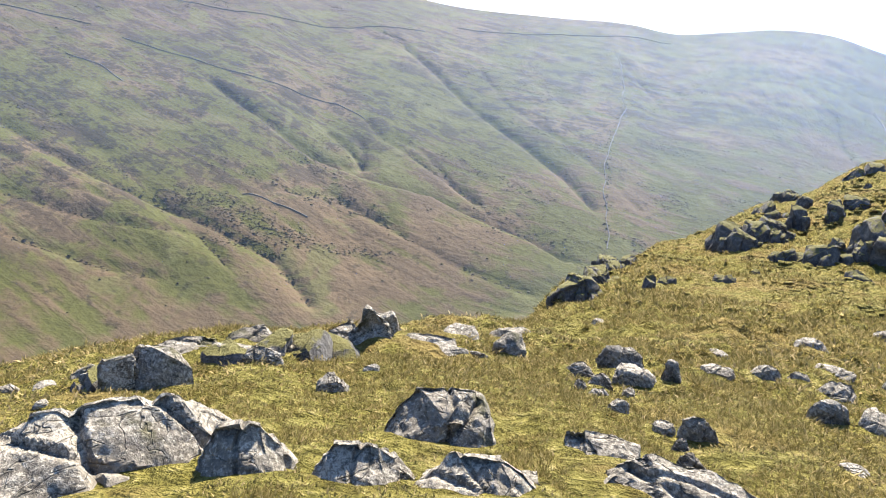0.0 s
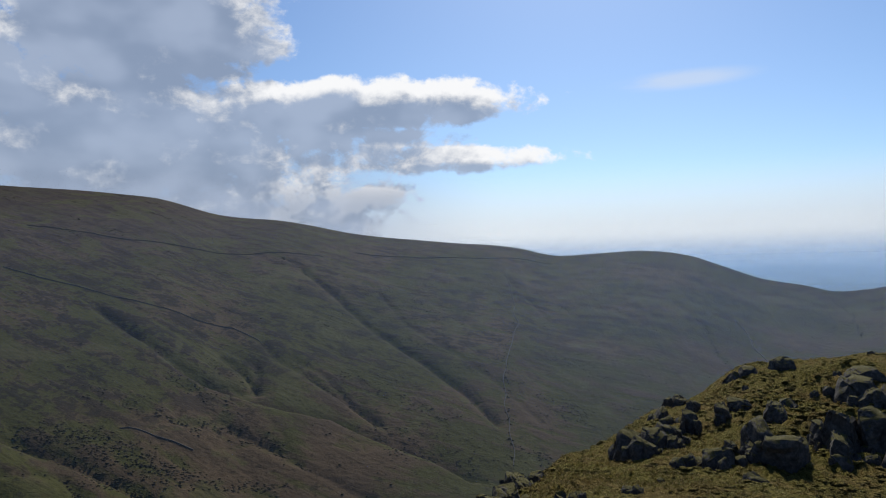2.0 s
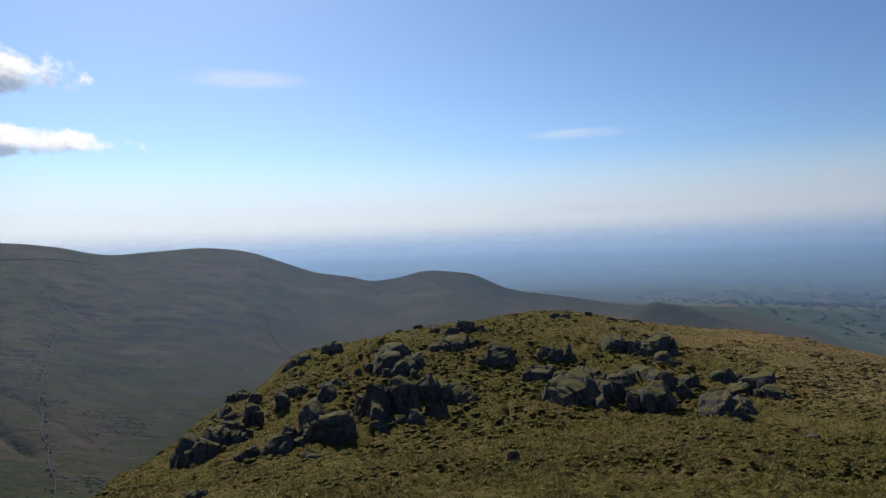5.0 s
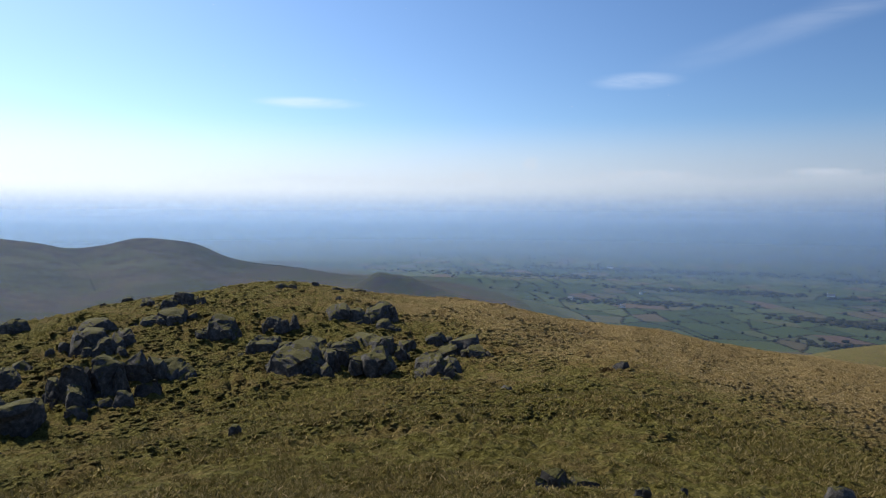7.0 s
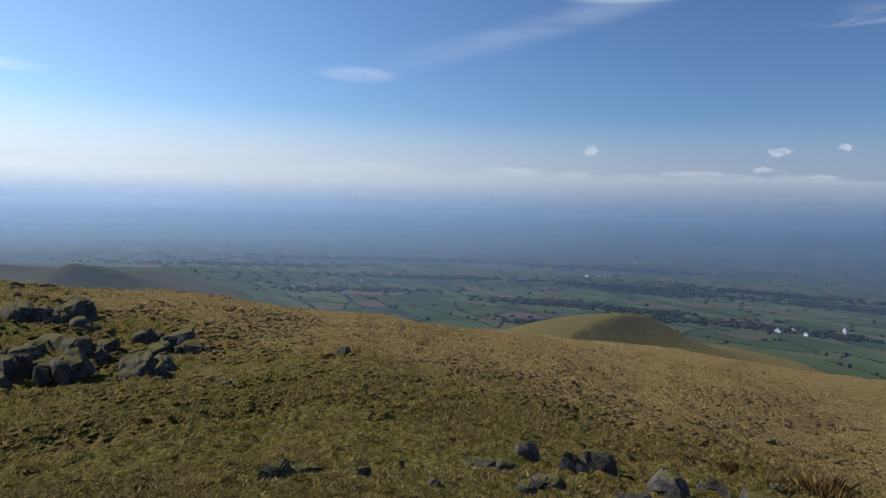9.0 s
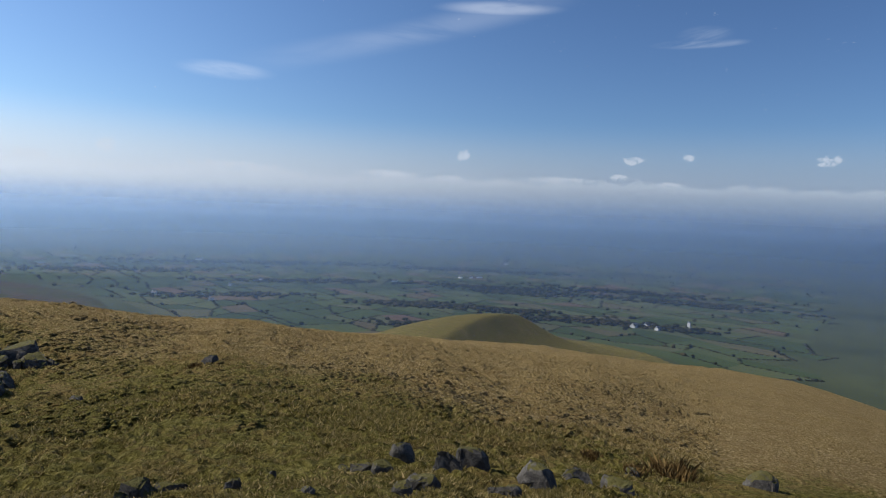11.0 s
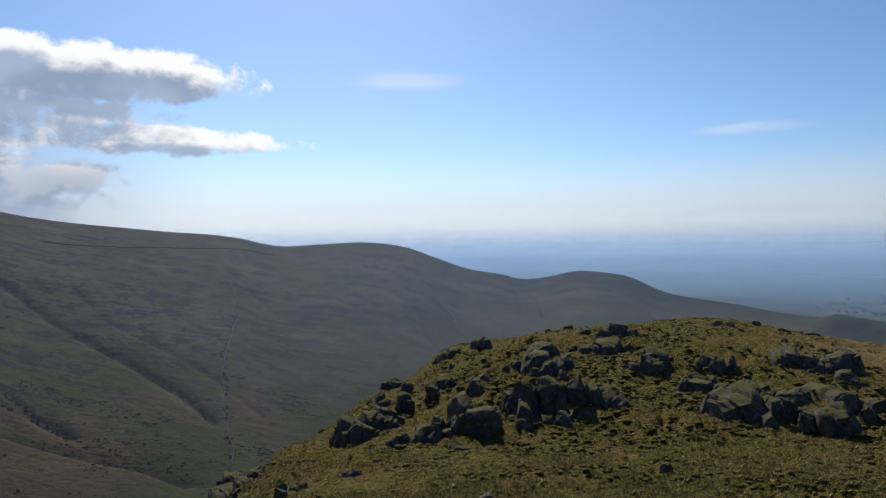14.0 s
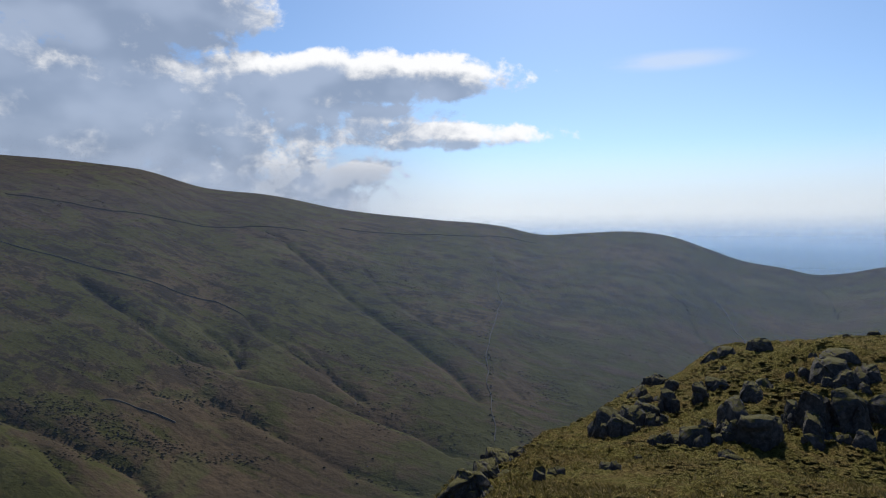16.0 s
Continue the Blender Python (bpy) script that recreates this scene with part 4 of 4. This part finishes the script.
tor("broad dark slab outcrop with blocks piled beside it", (32.44, 20.52, 2.85, 1.89), (36.76, 25.64, 2.29, 1.17), (39.18, 23.41, 1.5, 0.6), (38.7, 21.18, 2.12, 1.06), (40.66, 19.76, 2.86, 0.99), (35.67, 19.57, 1.51, 1.24), (34.96, 17.68, 1.4, 1.37), (34.3, 16.04, 1.79, 1.94), (32.57, 18.79, 0.74, 1.02), (39.61, 18.06, 0.76, 1.52))
tor("broken low outcrop half sunk in tussock grass", (41.75, 17.43, 1.19, 1.13), (39.21, 16.78, 0.93, 0.97), (44.97, 16.47, 1.4, 0.9), (41.27, 14.4, 1.53, 0.95), (42.67, 13.48, 1.8, 1.31), (41.68, 12.2, 1.46, 1.02), (34.78, 13.0, 1.78, 1.36), (36.4, 12.26, 1.29, 1.04), (38.42, 14.43, 0.9, 0.81))
tor("twin dark rock lumps standing in green turf", (45.34, 24.98, 2.08, 1.06), (45.76, 23.42, 1.62, 1.28), (47.51, 22.45, 1.88, 1.45), (45.69, 20.99, 1.36, 0.75))
tor("low broken rocks among tussocks on the knoll", (37.78, 30.04, 2.0, 1.54), (40.11, 27.53, 1.32, 1.23), (41.18, 26.47, 1.15, 1.28))
rocks("foot", [(8.48, 1.38, 0.49, 0.23), (8.71, 1.06, 0.44, 0.12), (8.01, 0.24, 0.18, 0.12), (12.07, -2.79, 0.48, 0.27), (10.72, -1.79, 0.38, 0.19), (10.05, -1.98, 0.31, 0.18), (10.67, -3.28, 0.54, 0.37), (11.41, -4.04, 0.51, 0.35), (6.99, -1.61, 0.33, 0.18), (7.56, -2.01, 0.39, 0.18), (10.45, -4.97, 0.76, 0.43), (11.19, -6.02, 0.72, 0.28), (8.66, -3.56, 0.53, 0.21), (10.65, -6.74, 0.61, 0.29), (15.35, -14.44, 0.83, 0.48), (14.74, -9.74, 0.39, 0.23), (7.01, -0.56, 0.14, 0.07), (10.99, -1.51, 0.24, 0.1), (10.71, -0.32, 0.11, 0.08), (7.91, 1.45, 0.18, 0.11), (8.71, 1.42, 0.29, 0.13), (11.41, -7.04, 0.48, 0.2)])


# ---- walls on the fell ----
def dry_stone_wall(*way):
    pts = []
    for (ax, ay), (bx, by) in zip(way, way[1:]):
        n = max(2, int(math.hypot(bx - ax, by - ay) / 7))
        pts += [(ax + (bx - ax) * k / n, ay + (by - ay) * k / n) for k in range(n)]
    pts.append(way[-1])
    xs, ys = np.array(pts, float).T
    sway = fbm(xs / 60, ys / 60, 2, 77) * 14
    dx, dy = np.gradient(xs), np.gradient(ys)
    ll = np.hypot(dx, dy)
    nx, ny = -dy / ll, dx / ll
    xs, ys = xs + nx * sway, ys + ny * sway
    zs = lie(xs, ys) + EYE[2]
    tops = 1.1 + 0.7 * fbm(xs / 9, ys / 9, 2, 78)
    vs, fs = [], []
    for k in range(len(xs)):
        for side, up in ((-0.7, -1.5), (-0.4, tops[k]), (0.4, tops[k]), (0.7, -1.5)):
            vs.append((xs[k] + nx[k] * side, ys[k] + ny[k] * side, zs[k] + up))
        if k:
            o = 4 * k
            fs += [(o - 4 + j, o + j, o + j + 1, o - 3 + j) for j in range(3)]
    fs += [(0, 1, 2, 3), tuple(len(vs) - 4 + j for j in (3, 2, 1, 0))]
    tagged(new("dry_stone_wall", raw_mesh("dry_stone_wall", vs, fs, [WALLING])), "dark dry stone wall running across the open fell", "stone wall", "walls on the fell")


dry_stone_wall((-456, 967), (-382, 946), (-286, 932), (-208, 928), (-146, 929), (-103, 896))
dry_stone_wall((364, 1374), (288, 1041), (235, 910), (197, 757), (172, 650))
dry_stone_wall((-206, 649), (-175, 640), (-138, 635))
dry_stone_wall((-513, 1171), (-353, 1183), (-164, 1290), (-32, 1341))
dry_stone_wall((32, 1422), (234, 1437), (505, 1490))
dry_stone_wall((-484, 873), (-437, 859), (-398, 826))
dry_stone_wall((753, 1133), (699, 1007), (674, 939))
dry_stone_wall((1601, 1193), (1646, 1051), (1866, 1025))
dry_stone_wall((-627, 980), (-559, 982), (-508, 990))
dry_stone_wall((743, 1120), (705, 1013), (674, 942))


# ---- scrub, hedges and woods: many small clumps in one sheet each ----
def clumps(name, spots, label, category, mat, level=1, seed=3, soft=False, sink=0.0):
    """spots: rows of x, y, width, height."""
    v, f = BALLS[level]
    spots = np.asarray(spots, float)
    rng = np.random.default_rng(seed)
    n, m = len(spots), len(v)
    jag = 1 + rng.uniform(-0.38, 0.30, (n, m, 1))
    P = v[None] * jag
    spin = rng.uniform(0, 6.28, n)
    c, s = np.cos(spin)[:, None], np.sin(spin)[:, None]
    X = (P[..., 0] * c - P[..., 1] * s) * spots[:, 2:3] / 2 + spots[:, :1]
    Y = (P[..., 0] * s + P[..., 1] * c) * spots[:, 2:3] / 2 + spots[:, 1:2]
    Z = (P[..., 2] * 0.55 + 0.35 - sink) * spots[:, 3:4] + (lie(spots[:, 0], spots[:, 1]) + EYE[2])[:, None]
    V = np.stack([X, Y, Z], -1).reshape(-1, 3)
    F = (np.asarray(f)[None] + (np.arange(n) * m)[:, None, None]).reshape(-1, 3)
    me = fast_mesh(name, V, F, mat)
    if soft:
        me.polygons.foreach_set("use_smooth", np.ones(len(me.polygons), dtype=bool))
    return tagged(new(name, me), label, category, kind="stuff")


def fast_mesh(name, V, F, mat):
    me = bpy.data.meshes.new(name)
    me.vertices.add(len(V))
    me.vertices.foreach_set("co", np.ascontiguousarray(V, dtype=np.float32).ravel())
    k = F.shape[1]
    me.loops.add(F.size)
    me.loops.foreach_set("vertex_index", np.ascontiguousarray(F, dtype=np.int32).ravel())
    me.polygons.add(len(F))
    me.polygons.foreach_set("loop_start", np.arange(0, F.size, k, dtype=np.int32))
    me.materials.append(mat)
    me.update(calc_edges=True)
    me.validate()
    return me


def fell_scrub():
    rng = np.random.default_rng(8)
    rows = []
    # along the ravines
    for depth, wide, way in GULLIES + [(d, 9, w) for d, _, _, w in BECKS]:
        if depth < 3.3:
            continue
        for (ax, ay), (bx, by) in zip(way, way[1:]):
            n = int(math.hypot(bx - ax, by - ay) / 1.6)
            t = rng.uniform(0, 1, n)
            off = rng.normal(0, wide * 0.35, (n, 2))
            keep = vnoise(ax / 40 + t * 3, ay / 40 + t, 91) > 0.35
            rows += [(ax + (bx - ax) * u + o[0], ay + (by - ay) * u + o[1], rng.uniform(1.4, 4.2), rng.uniform(0.3, 0.8)) for u, o, k in zip(t, off, keep) if k]
    # in drifts over the slope
    a, r = np.radians(rng.uniform(-38, 60, 70000)), rng.uniform(430, 1650, 70000)
    x, y = r * np.sin(a), r * np.cos(a)
    down, along = x * 0.88 - y * 0.47, x * 0.47 + y * 0.88
    drift = fbm(down / 120, along / 34, 4, 95) + 0.35 * fbm(x / 16, y / 16, 2, 96)
    k = drift > 0.19
    rows += [(p, q, rng.uniform(1.2, 4.0), rng.uniform(0.25, 0.7)) for p, q in zip(x[k], y[k])]
    k = (drift < -0.05) & (rng.random(70000) < 0.012)
    rows += [(p, q, rng.uniform(1.5, 3.5), rng.uniform(0.7, 1.6)) for p, q in zip(x[k], y[k])]
    # gorse thickets by the beck, and dark patches of low clumps farther up the fell
    for cx, cy, sx, sy, n in ((95, 668, 34, 18, 90), (50, 712, 40, 12, 60), (-242, 624, 26, 9, 130), (-153, 597, 20, 8, 110), (-200, 606, 24, 12, 110), (-185, 572, 18, 6, 60), (-116, 682, 14, 4, 30), (-79, 600, 18, 5, 40), (-82, 664, 16, 4, 30), (700, 1040, 55, 30, 260), (1040, 1180, 60, 70, 420), (640, 960, 40, 60, 160), (950, 1120, 40, 60, 200), (420, 1180, 70, 50, 260)):
        rows += [(cx + sx * rng.normal(), cy + sy * rng.normal(), rng.uniform(1.2, 3.8), rng.uniform(0.12, 0.40)) for _ in range(2 * n)]
    # a line of thorns along the straight wall
    rows += [(172 + 63 * u + rng.normal(0, 2.0), 650 + 260 * u + rng.normal(0, 4), rng.uniform(1.5, 3.2), rng.uniform(0.5, 1.6)) for u in rng.uniform(0, 1, 60)]
    rows += [(235 + 60 * u + rng.normal(0, 2.5), 910 + 150 * u + rng.normal(0, 4), rng.uniform(1.5, 3.2), rng.uniform(0.5, 1.4)) for u in rng.uniform(0, 1, 40)]
    rows = [q for q in rows if math.hypot(q[0], q[1]) > 520]
    clumps("scrub", rows, "dark heather, rush and gorse scattered on the fell", "scrub", HEATH)


fell_scrub()


# ---- the plain: fields, hedges, woods, farms ----
def plain_country():
    rng = np.random.default_rng(12)
    turn = radians(24)
    ca, sa = math.cos(turn), math.sin(turn)
    step_u, step_v = 92.0, 58.0
    nu, nv = 46, 62
    U = (np.arange(nu)[:, None] - nu / 2) * step_u + rng.uniform(-36, 36, (nu, nv))
    V = (np.arange(nv)[None] - nv / 2) * step_v + rng.uniform(-22, 22, (nu, nv))
    cx, cy = 2000.0, -350.0
    X, Y = cx + U * ca - V * sa, cy + U * sa + V * ca
    R, A = np.hypot(X, Y), np.degrees(np.arctan2(X, Y))
    low = lie(X, Y)
    ok = (R > 760) & (A > 62) & (A < 138) & (low < PLAIN + 14)
    Vs, Fs, hedge = [], [], []
    for i in range(nu - 1):
        for j in range(nv - 1):
            ring = ((i, j), (i + 1, j), (i + 1, j + 1), (i, j + 1))
            if not all(ok[q] for q in ring):
                continue
            o = len(Vs)
            mx, my = np.mean([X[q] for q in ring]), np.mean([Y[q] for q in ring])
            k = 5
            for a in range(k + 1):
                for b in range(k + 1):
                    s, t = a / k, b / k
                    px = (X[i, j] * (1 - s) + X[i + 1, j] * s) * (1 - t) + (X[i, j + 1] * (1 - s) + X[i + 1, j + 1] * s) * t
                    py = (Y[i, j] * (1 - s) + Y[i + 1, j] * s) * (1 - t) + (Y[i, j + 1] * (1 - s) + Y[i + 1, j + 1] * s) * t
                    Vs.append((px, py))
            Fs += [(o + a * (k + 1) + b, o + (a + 1) * (k + 1) + b, o + (a + 1) * (k + 1) + b + 1, o + a * (k + 1) + b + 1) for a in range(k) for b in range(k)]
            for p, q in ((ring[0], ring[1]), (ring[0], ring[3])):
                if rng.random() < 0.6:
                    L = math.hypot(X[p] - X[q], Y[p] - Y[q])
                    thick = rng.random()
                    for t in np.arange(0, 1, 11.0 / L):
                        tree = rng.random() < 0.04 + 0.2 * (thick > 0.88)
                        hedge.append((X[p] + (X[q] - X[p]) * t + rng.normal(0, 0.6), Y[p] + (Y[q] - Y[p]) * t + rng.normal(0, 0.6), rng.uniform(6, 11) if tree else rng.uniform(8.0, 12.5),
                                      rng.uniform(5, 9) if tree else rng.uniform(0.9, 1.8)))
    Vs = np.array(Vs)
    Z = lie(Vs[:, 0], Vs[:, 1]) + EYE[2] + 0.5
    tagged(new("fields", fast_mesh("fields", np.column_stack([Vs, Z]), np.asarray(Fs), PASTURE)), "patchwork of green pasture and reddish ploughland on the plain", "fields", kind="stuff")
    clumps("hedgerows", hedge, "dark hedgerows with scattered trees between the fields", "hedge", SHRUB, seed=5)
    wood = []
    for wx, wy, sx, sy, n in ((1547, -360, 60, 22, 150), (1509, -441, 60, 16, 110), (1443, -560, 90, 16, 140), (1749, -753, 90, 26, 160), (1288, -720, 85, 18, 210), (1789, -1095, 160, 30, 260), (1547, -1146, 130, 26, 230),
                              (1857, -729, 150, 24, 200), (2000, -150, 160, 22, 200), (1700, 60, 110, 20, 120), (2400, -800, 240, 40, 280), (2600, 100, 260, 40, 260), (1190, -850, 50, 14, 70), (2250, 420, 220, 36, 200), (1260, -330, 60, 26, 60)):
        ra = math.atan2(wy, wx) + math.pi / 2
        for _ in range(n):
            u, v = sx * rng.normal(), sy * rng.normal()
            wood.append((wx + u * math.cos(ra) - v * math.sin(ra), wy + u * math.sin(ra) + v * math.cos(ra), rng.uniform(9, 17), rng.uniform(4, 8)))
    clumps("woodland", wood, "dark leafless woods and copses on the plain", "woods", SHRUB, level=2, seed=6)


plain_country()


def part(name, verts, faces, mat, parent, label=""):
    ob = new(name, raw_mesh(name, verts, faces, [mat]))
    ob.parent = parent
    if label:
        ob["label"] = label
    return ob


def box(x0, x1, y0, y1, z0, z1):
    v = [(x, y, z) for z in (z0, z1) for x, y in ((x0, y0), (x1, y0), (x1, y1), (x0, y1))]
    return v, [(3, 2, 1, 0), (4, 5, 6, 7), (0, 1, 5, 4), (1, 2, 6, 5), (2, 3, 7, 6), (3, 0, 4, 7)]


def farm_building(x, y, long, wide, high, turn, name="farmhouse", label="whitewashed farmhouse with a slate roof on the plain"):
    base = new(name)
    base.location, base.rotation_euler = (x, y, ground_z(x, y)), (0, 0, radians(turn))
    L, W, H = long / 2, wide / 2, high
    v, f = box(-L, L, -W, W, -2.0, H)
    v += [(-L, 0, H + W * 0.8), (L, 0, H + W * 0.8)]
    part("wall", v, f[:1] + f[2:] + [(4, 7, 8), (5, 9, 6)], WHITE, base)
    e, t = 0.5, 0.35
    ridge, eave = H + W * 0.8, H - 0.2
    roof = [(-L - e, -W - e, eave), (L + e, -W - e, eave), (L + e, 0, ridge + 0.1), (-L - e, 0, ridge + 0.1), (-L - e, W + e, eave), (L + e, W + e, eave)]
    roof += [(a, b, c + t) for a, b, c in roof]
    part("roof", roof, [(0, 3, 2, 1), (3, 4, 5, 2), (6, 7, 8, 9), (9, 8, 11, 10), (0, 1, 7, 6), (4, 10, 11, 5), (0, 6, 9, 3), (3, 9, 10, 4), (1, 2, 8, 7), (2, 5, 11, 8)], SLATE, base, "grey slate roof")
    v, f = box(L - 1.6, L - 0.4, -0.5, 0.5, ridge - 0.3, ridge + 1.6)
    part("chimney", v, f, WHITE, base)
    tagged(base, label, "house", "farms on the plain")
    return base


for x, y, long, wide, high, turn in ((2127, -675, 14, 8, 5, 20), (2139, -719, 11, 8, 5, 75), (2150, -752, 22, 10, 5, 80), (2007, -417, 18, 9, 5, 70), (1884, 76, 13, 8, 5, 10), (2020, -6, 16, 8, 5, 95),
                                     (1616, 107, 12, 7, 5, 80), (1716, 247, 14, 8, 5, 60), (1183, -822, 16, 8, 5, 120), (2700, -1060, 26, 12, 6, 60), (2660, 225, 26, 12, 6, 85)):
    farm_building(x, y, long, wide, high, turn)
for x, y, long in ((1219, -787, 22), (1220, -818, 16)):
    farm_building(x, y, long, 11, 5, 126, "barn", "long white barn with a low grey roof on the plain")
farm_building(1206, -916, 7, 6, 11, 126, "tower_house", "tall narrow white building standing alone on the plain")


# ---- clumps of withered rush beside the stones ----
def rush_clump(x, y, wide, tall):
    rng = np.random.default_rng(int(abs(x * 57 + y * 91)))
    n = 420
    foot = rng.normal(0, 0.30, (n, 2)) * wide
    lean = foot * 0.4 / wide + rng.normal(0, 0.22, (n, 2))
    h = tall * rng.uniform(0.5, 1.1, n)
    spin = rng.uniform(0, 3.14, n)
    c, s = np.cos(spin) * 0.006, np.sin(spin) * 0.006
    z0 = np.full(n, -0.06)
    P = np.stack([np.stack([foot[:, 0] - c, foot[:, 1] - s, z0], -1), np.stack([foot[:, 0] + c, foot[:, 1] + s, z0], -1),
                  np.stack([foot[:, 0] + lean[:, 0] * h * 0.4 + c, foot[:, 1] + lean[:, 1] * h * 0.4 + s, h * 0.6], -1),
                  np.stack([foot[:, 0] + lean[:, 0] * h, foot[:, 1] + lean[:, 1] * h, h], -1)], 1)
    o = np.arange(n)[:, None] * 4
    ob = new("rush_clump", fast_mesh("rush_clump", P.reshape(-1, 3), np.concatenate([o + [0, 1, 2], o + [0, 2, 3]]), RUSH))
    ob.location = (x, y, ground_z(x, y))
    tagged(ob, "withered brown rush clump standing in the dry grass", "rush", "rush clumps")


rush_clump(15.00, -9.96, 0.29, 0.30)
rush_clump(15.42, -11.49, 0.78, 0.48)
rush_clump(38.00, 3.38, 0.53, 0.20)
rush_clump(16.81, -9.64, 0.32, 0.19)


# ---- grass ----
def grass():
    rng = np.random.default_rng(20)

    def blades(name, n, r0, r1, a0, a1, per, size, most, spread, label):
        a = np.radians(rng.uniform(a0, a1, n))
        r = np.exp(rng.uniform(math.log(r0), math.log(r1), n))
        x, y = r * np.sin(a), r * np.cos(a)
        dense = vnoise(x * 1.7, y * 1.7, 61) * 0.6 + vnoise(x * 0.4, y * 0.4, 62) * 0.6
        k = dense > 0.30
        seats = np.array(ROCK_SEATS)
        for sx, sy, sr in seats[np.hypot(seats[:, 0], seats[:, 1]) < 30]:
            k &= (x - sx) ** 2 + (y - sy) ** 2 > (sr * 0.8) ** 2
        x, y, r, dense = x[k], y[k], r[k], dense[k]
        z = lie(x, y) + EYE[2]
        m = len(x)
        scale = size * (0.55 + 0.75 * dense) * np.clip(r / 5.0, 0.75, most)
        tall = scale[:, None] * rng.uniform(0.5, 1.15, (m, per))
        out = rng.normal(0, 1.0, (m, per, 2))
        foot = out * spread * scale[:, None, None]
        lean = out * 0.75 + rng.normal(0, 0.35, (m, per, 2)) + (0.15, -0.2)
        spin = rng.uniform(0, 3.14, (m, per))
        w = tall * 0.13 + 0.0011 * r[:, None]
        bx, by, bz = x[:, None] + foot[..., 0], y[:, None] + foot[..., 1], z[:, None] - 0.02 - 0.1 * scale[:, None]
        cx, cy = np.cos(spin) * w, np.sin(spin) * w
        mx, my = bx + lean[..., 0] * tall * 0.35, by + lean[..., 1] * tall * 0.35
        tx, ty = bx + lean[..., 0] * tall * 1.05, by + lean[..., 1] * tall * 1.05
        P = np.stack([np.stack([bx - cx, by - cy, bz + 0 * cx], -1), np.stack([bx + cx, by + cy, bz + 0 * cx], -1), np.stack([mx + cx * 0.8, my + cy * 0.8, bz + tall * 0.62], -1),
                      np.stack([mx - cx * 0.8, my - cy * 0.8, bz + tall * 0.62], -1), np.stack([tx, ty, bz + tall * 0.95], -1)], 2)
        cnt = m * per
        o = np.arange(cnt)[:, None] * 5
        tri = np.concatenate([o + [0, 1, 2], o + [0, 2, 3], o + [3, 2, 4]], 0)
        tagged(new(name, fast_mesh(name, P.reshape(-1, 3), tri, SWARD)), label, "grass", kind="stuff")

    blades("grass", 36000, 1.9, 10, -42, 126, 7, 0.022, 1.7, 1.5, "short tufted green and straw-coloured moor grass")
    # tussocks: tufts of pale-tipped leaves that stand over the hollows
    def tufts(count, r0, r1, per):
        a, r = np.radians(rng.uniform(-42, 130, count)), np.exp(rng.uniform(math.log(r0), math.log(r1), count))
        x, y = r * np.sin(a), r * np.cos(a)
        k = (r < 9) | (a > 0)
        rank = vnoise(x / 3.1, y / 3.1, 71) * 0.55 + vnoise(x / 0.45, y / 0.45, 72) * 0.65
        k &= rank > 0.5
        for sx, sy, sr in ROCK_SEATS:
            k &= (x - sx) ** 2 + (y - sy) ** 2 > (sr * 0.95 + 0.08) ** 2
        x, y, r, rank = x[k], y[k], r[k], rank[k]
        m = len(x)
        z = lie(x, y) + EYE[2]
        size = (0.05 + 0.11 * rank * rng.uniform(0.4, 1.4, m)) * np.clip(r / 13, 0.34, 1.5)
        turn = rng.uniform(0, 6.28, (m, per))
        out = rng.uniform(0.4, 1.2, (m, per)) * size[:, None]
        up = rng.uniform(0.2, 0.7, (m, per)) * size[:, None]
        cx, cy = np.cos(turn), np.sin(turn)
        w = size[:, None] * np.clip(0.07 + 0.004 * r, 0.07, 0.16)[:, None]
        X, Y, Z = x[:, None], y[:, None], z[:, None]
        near, root = 0.3 * size[:, None] * rng.uniform(0, 1, (m, per)), -0.1 * size[:, None] + 0 * out
        P = np.stack([np.stack([X + cx * near - cy * w, Y + cy * near + cx * w, Z + root], -1), np.stack([X + cx * near + cy * w, Y + cy * near - cx * w, Z + root], -1),
                      np.stack([X + cx * (near + out), Y + cy * (near + out), Z + up], -1)], 2)
        tri = np.arange(m * per * 3).reshape(-1, 3)
        tagged(new("grass_tussocks", fast_mesh("grass_tussocks", P.reshape(-1, 3), tri, TUSSOCK)), "coarse straw-tipped grass tussocks over the hillside", "grass", kind="stuff")

    tufts(150000, 1.8, 110, 8)
    # hummocks: low rounded cushions of turf, thickest about the crags
    count = 46000
    a, r = np.radians(rng.uniform(4, 130, count)), np.exp(rng.uniform(math.log(17), math.log(105), count))
    x, y = r * np.sin(a), r * np.cos(a)
    crags = np.exp(-(((x - 33) / 20) ** 2 + ((y - 26) / 20) ** 2))
    k = vnoise(x / 2.4, y / 2.4, 81) * 0.6 + vnoise(x / 9, y / 9, 82) * 0.4 + 0.14 * crags > 0.52
    for sx, sy, sr in ROCK_SEATS:
        k &= (x - sx) ** 2 + (y - sy) ** 2 > (sr * 0.9) ** 2
    x, y, r, crags = x[k], y[k], r[k], crags[k]
    wide = rng.uniform(0.16, 0.42, len(x)) * np.clip(r / 26, 0.5, 1.5)
    clumps("turf_hummocks", np.stack([x, y, wide, wide * rng.uniform(0.12, 0.28, len(x)) * (0.6 + 0.5 * crags)], 1), "rounded hummocks of rough turf on the hillside", "turf", TURF, seed=14, soft=True, sink=0.32)


grass()
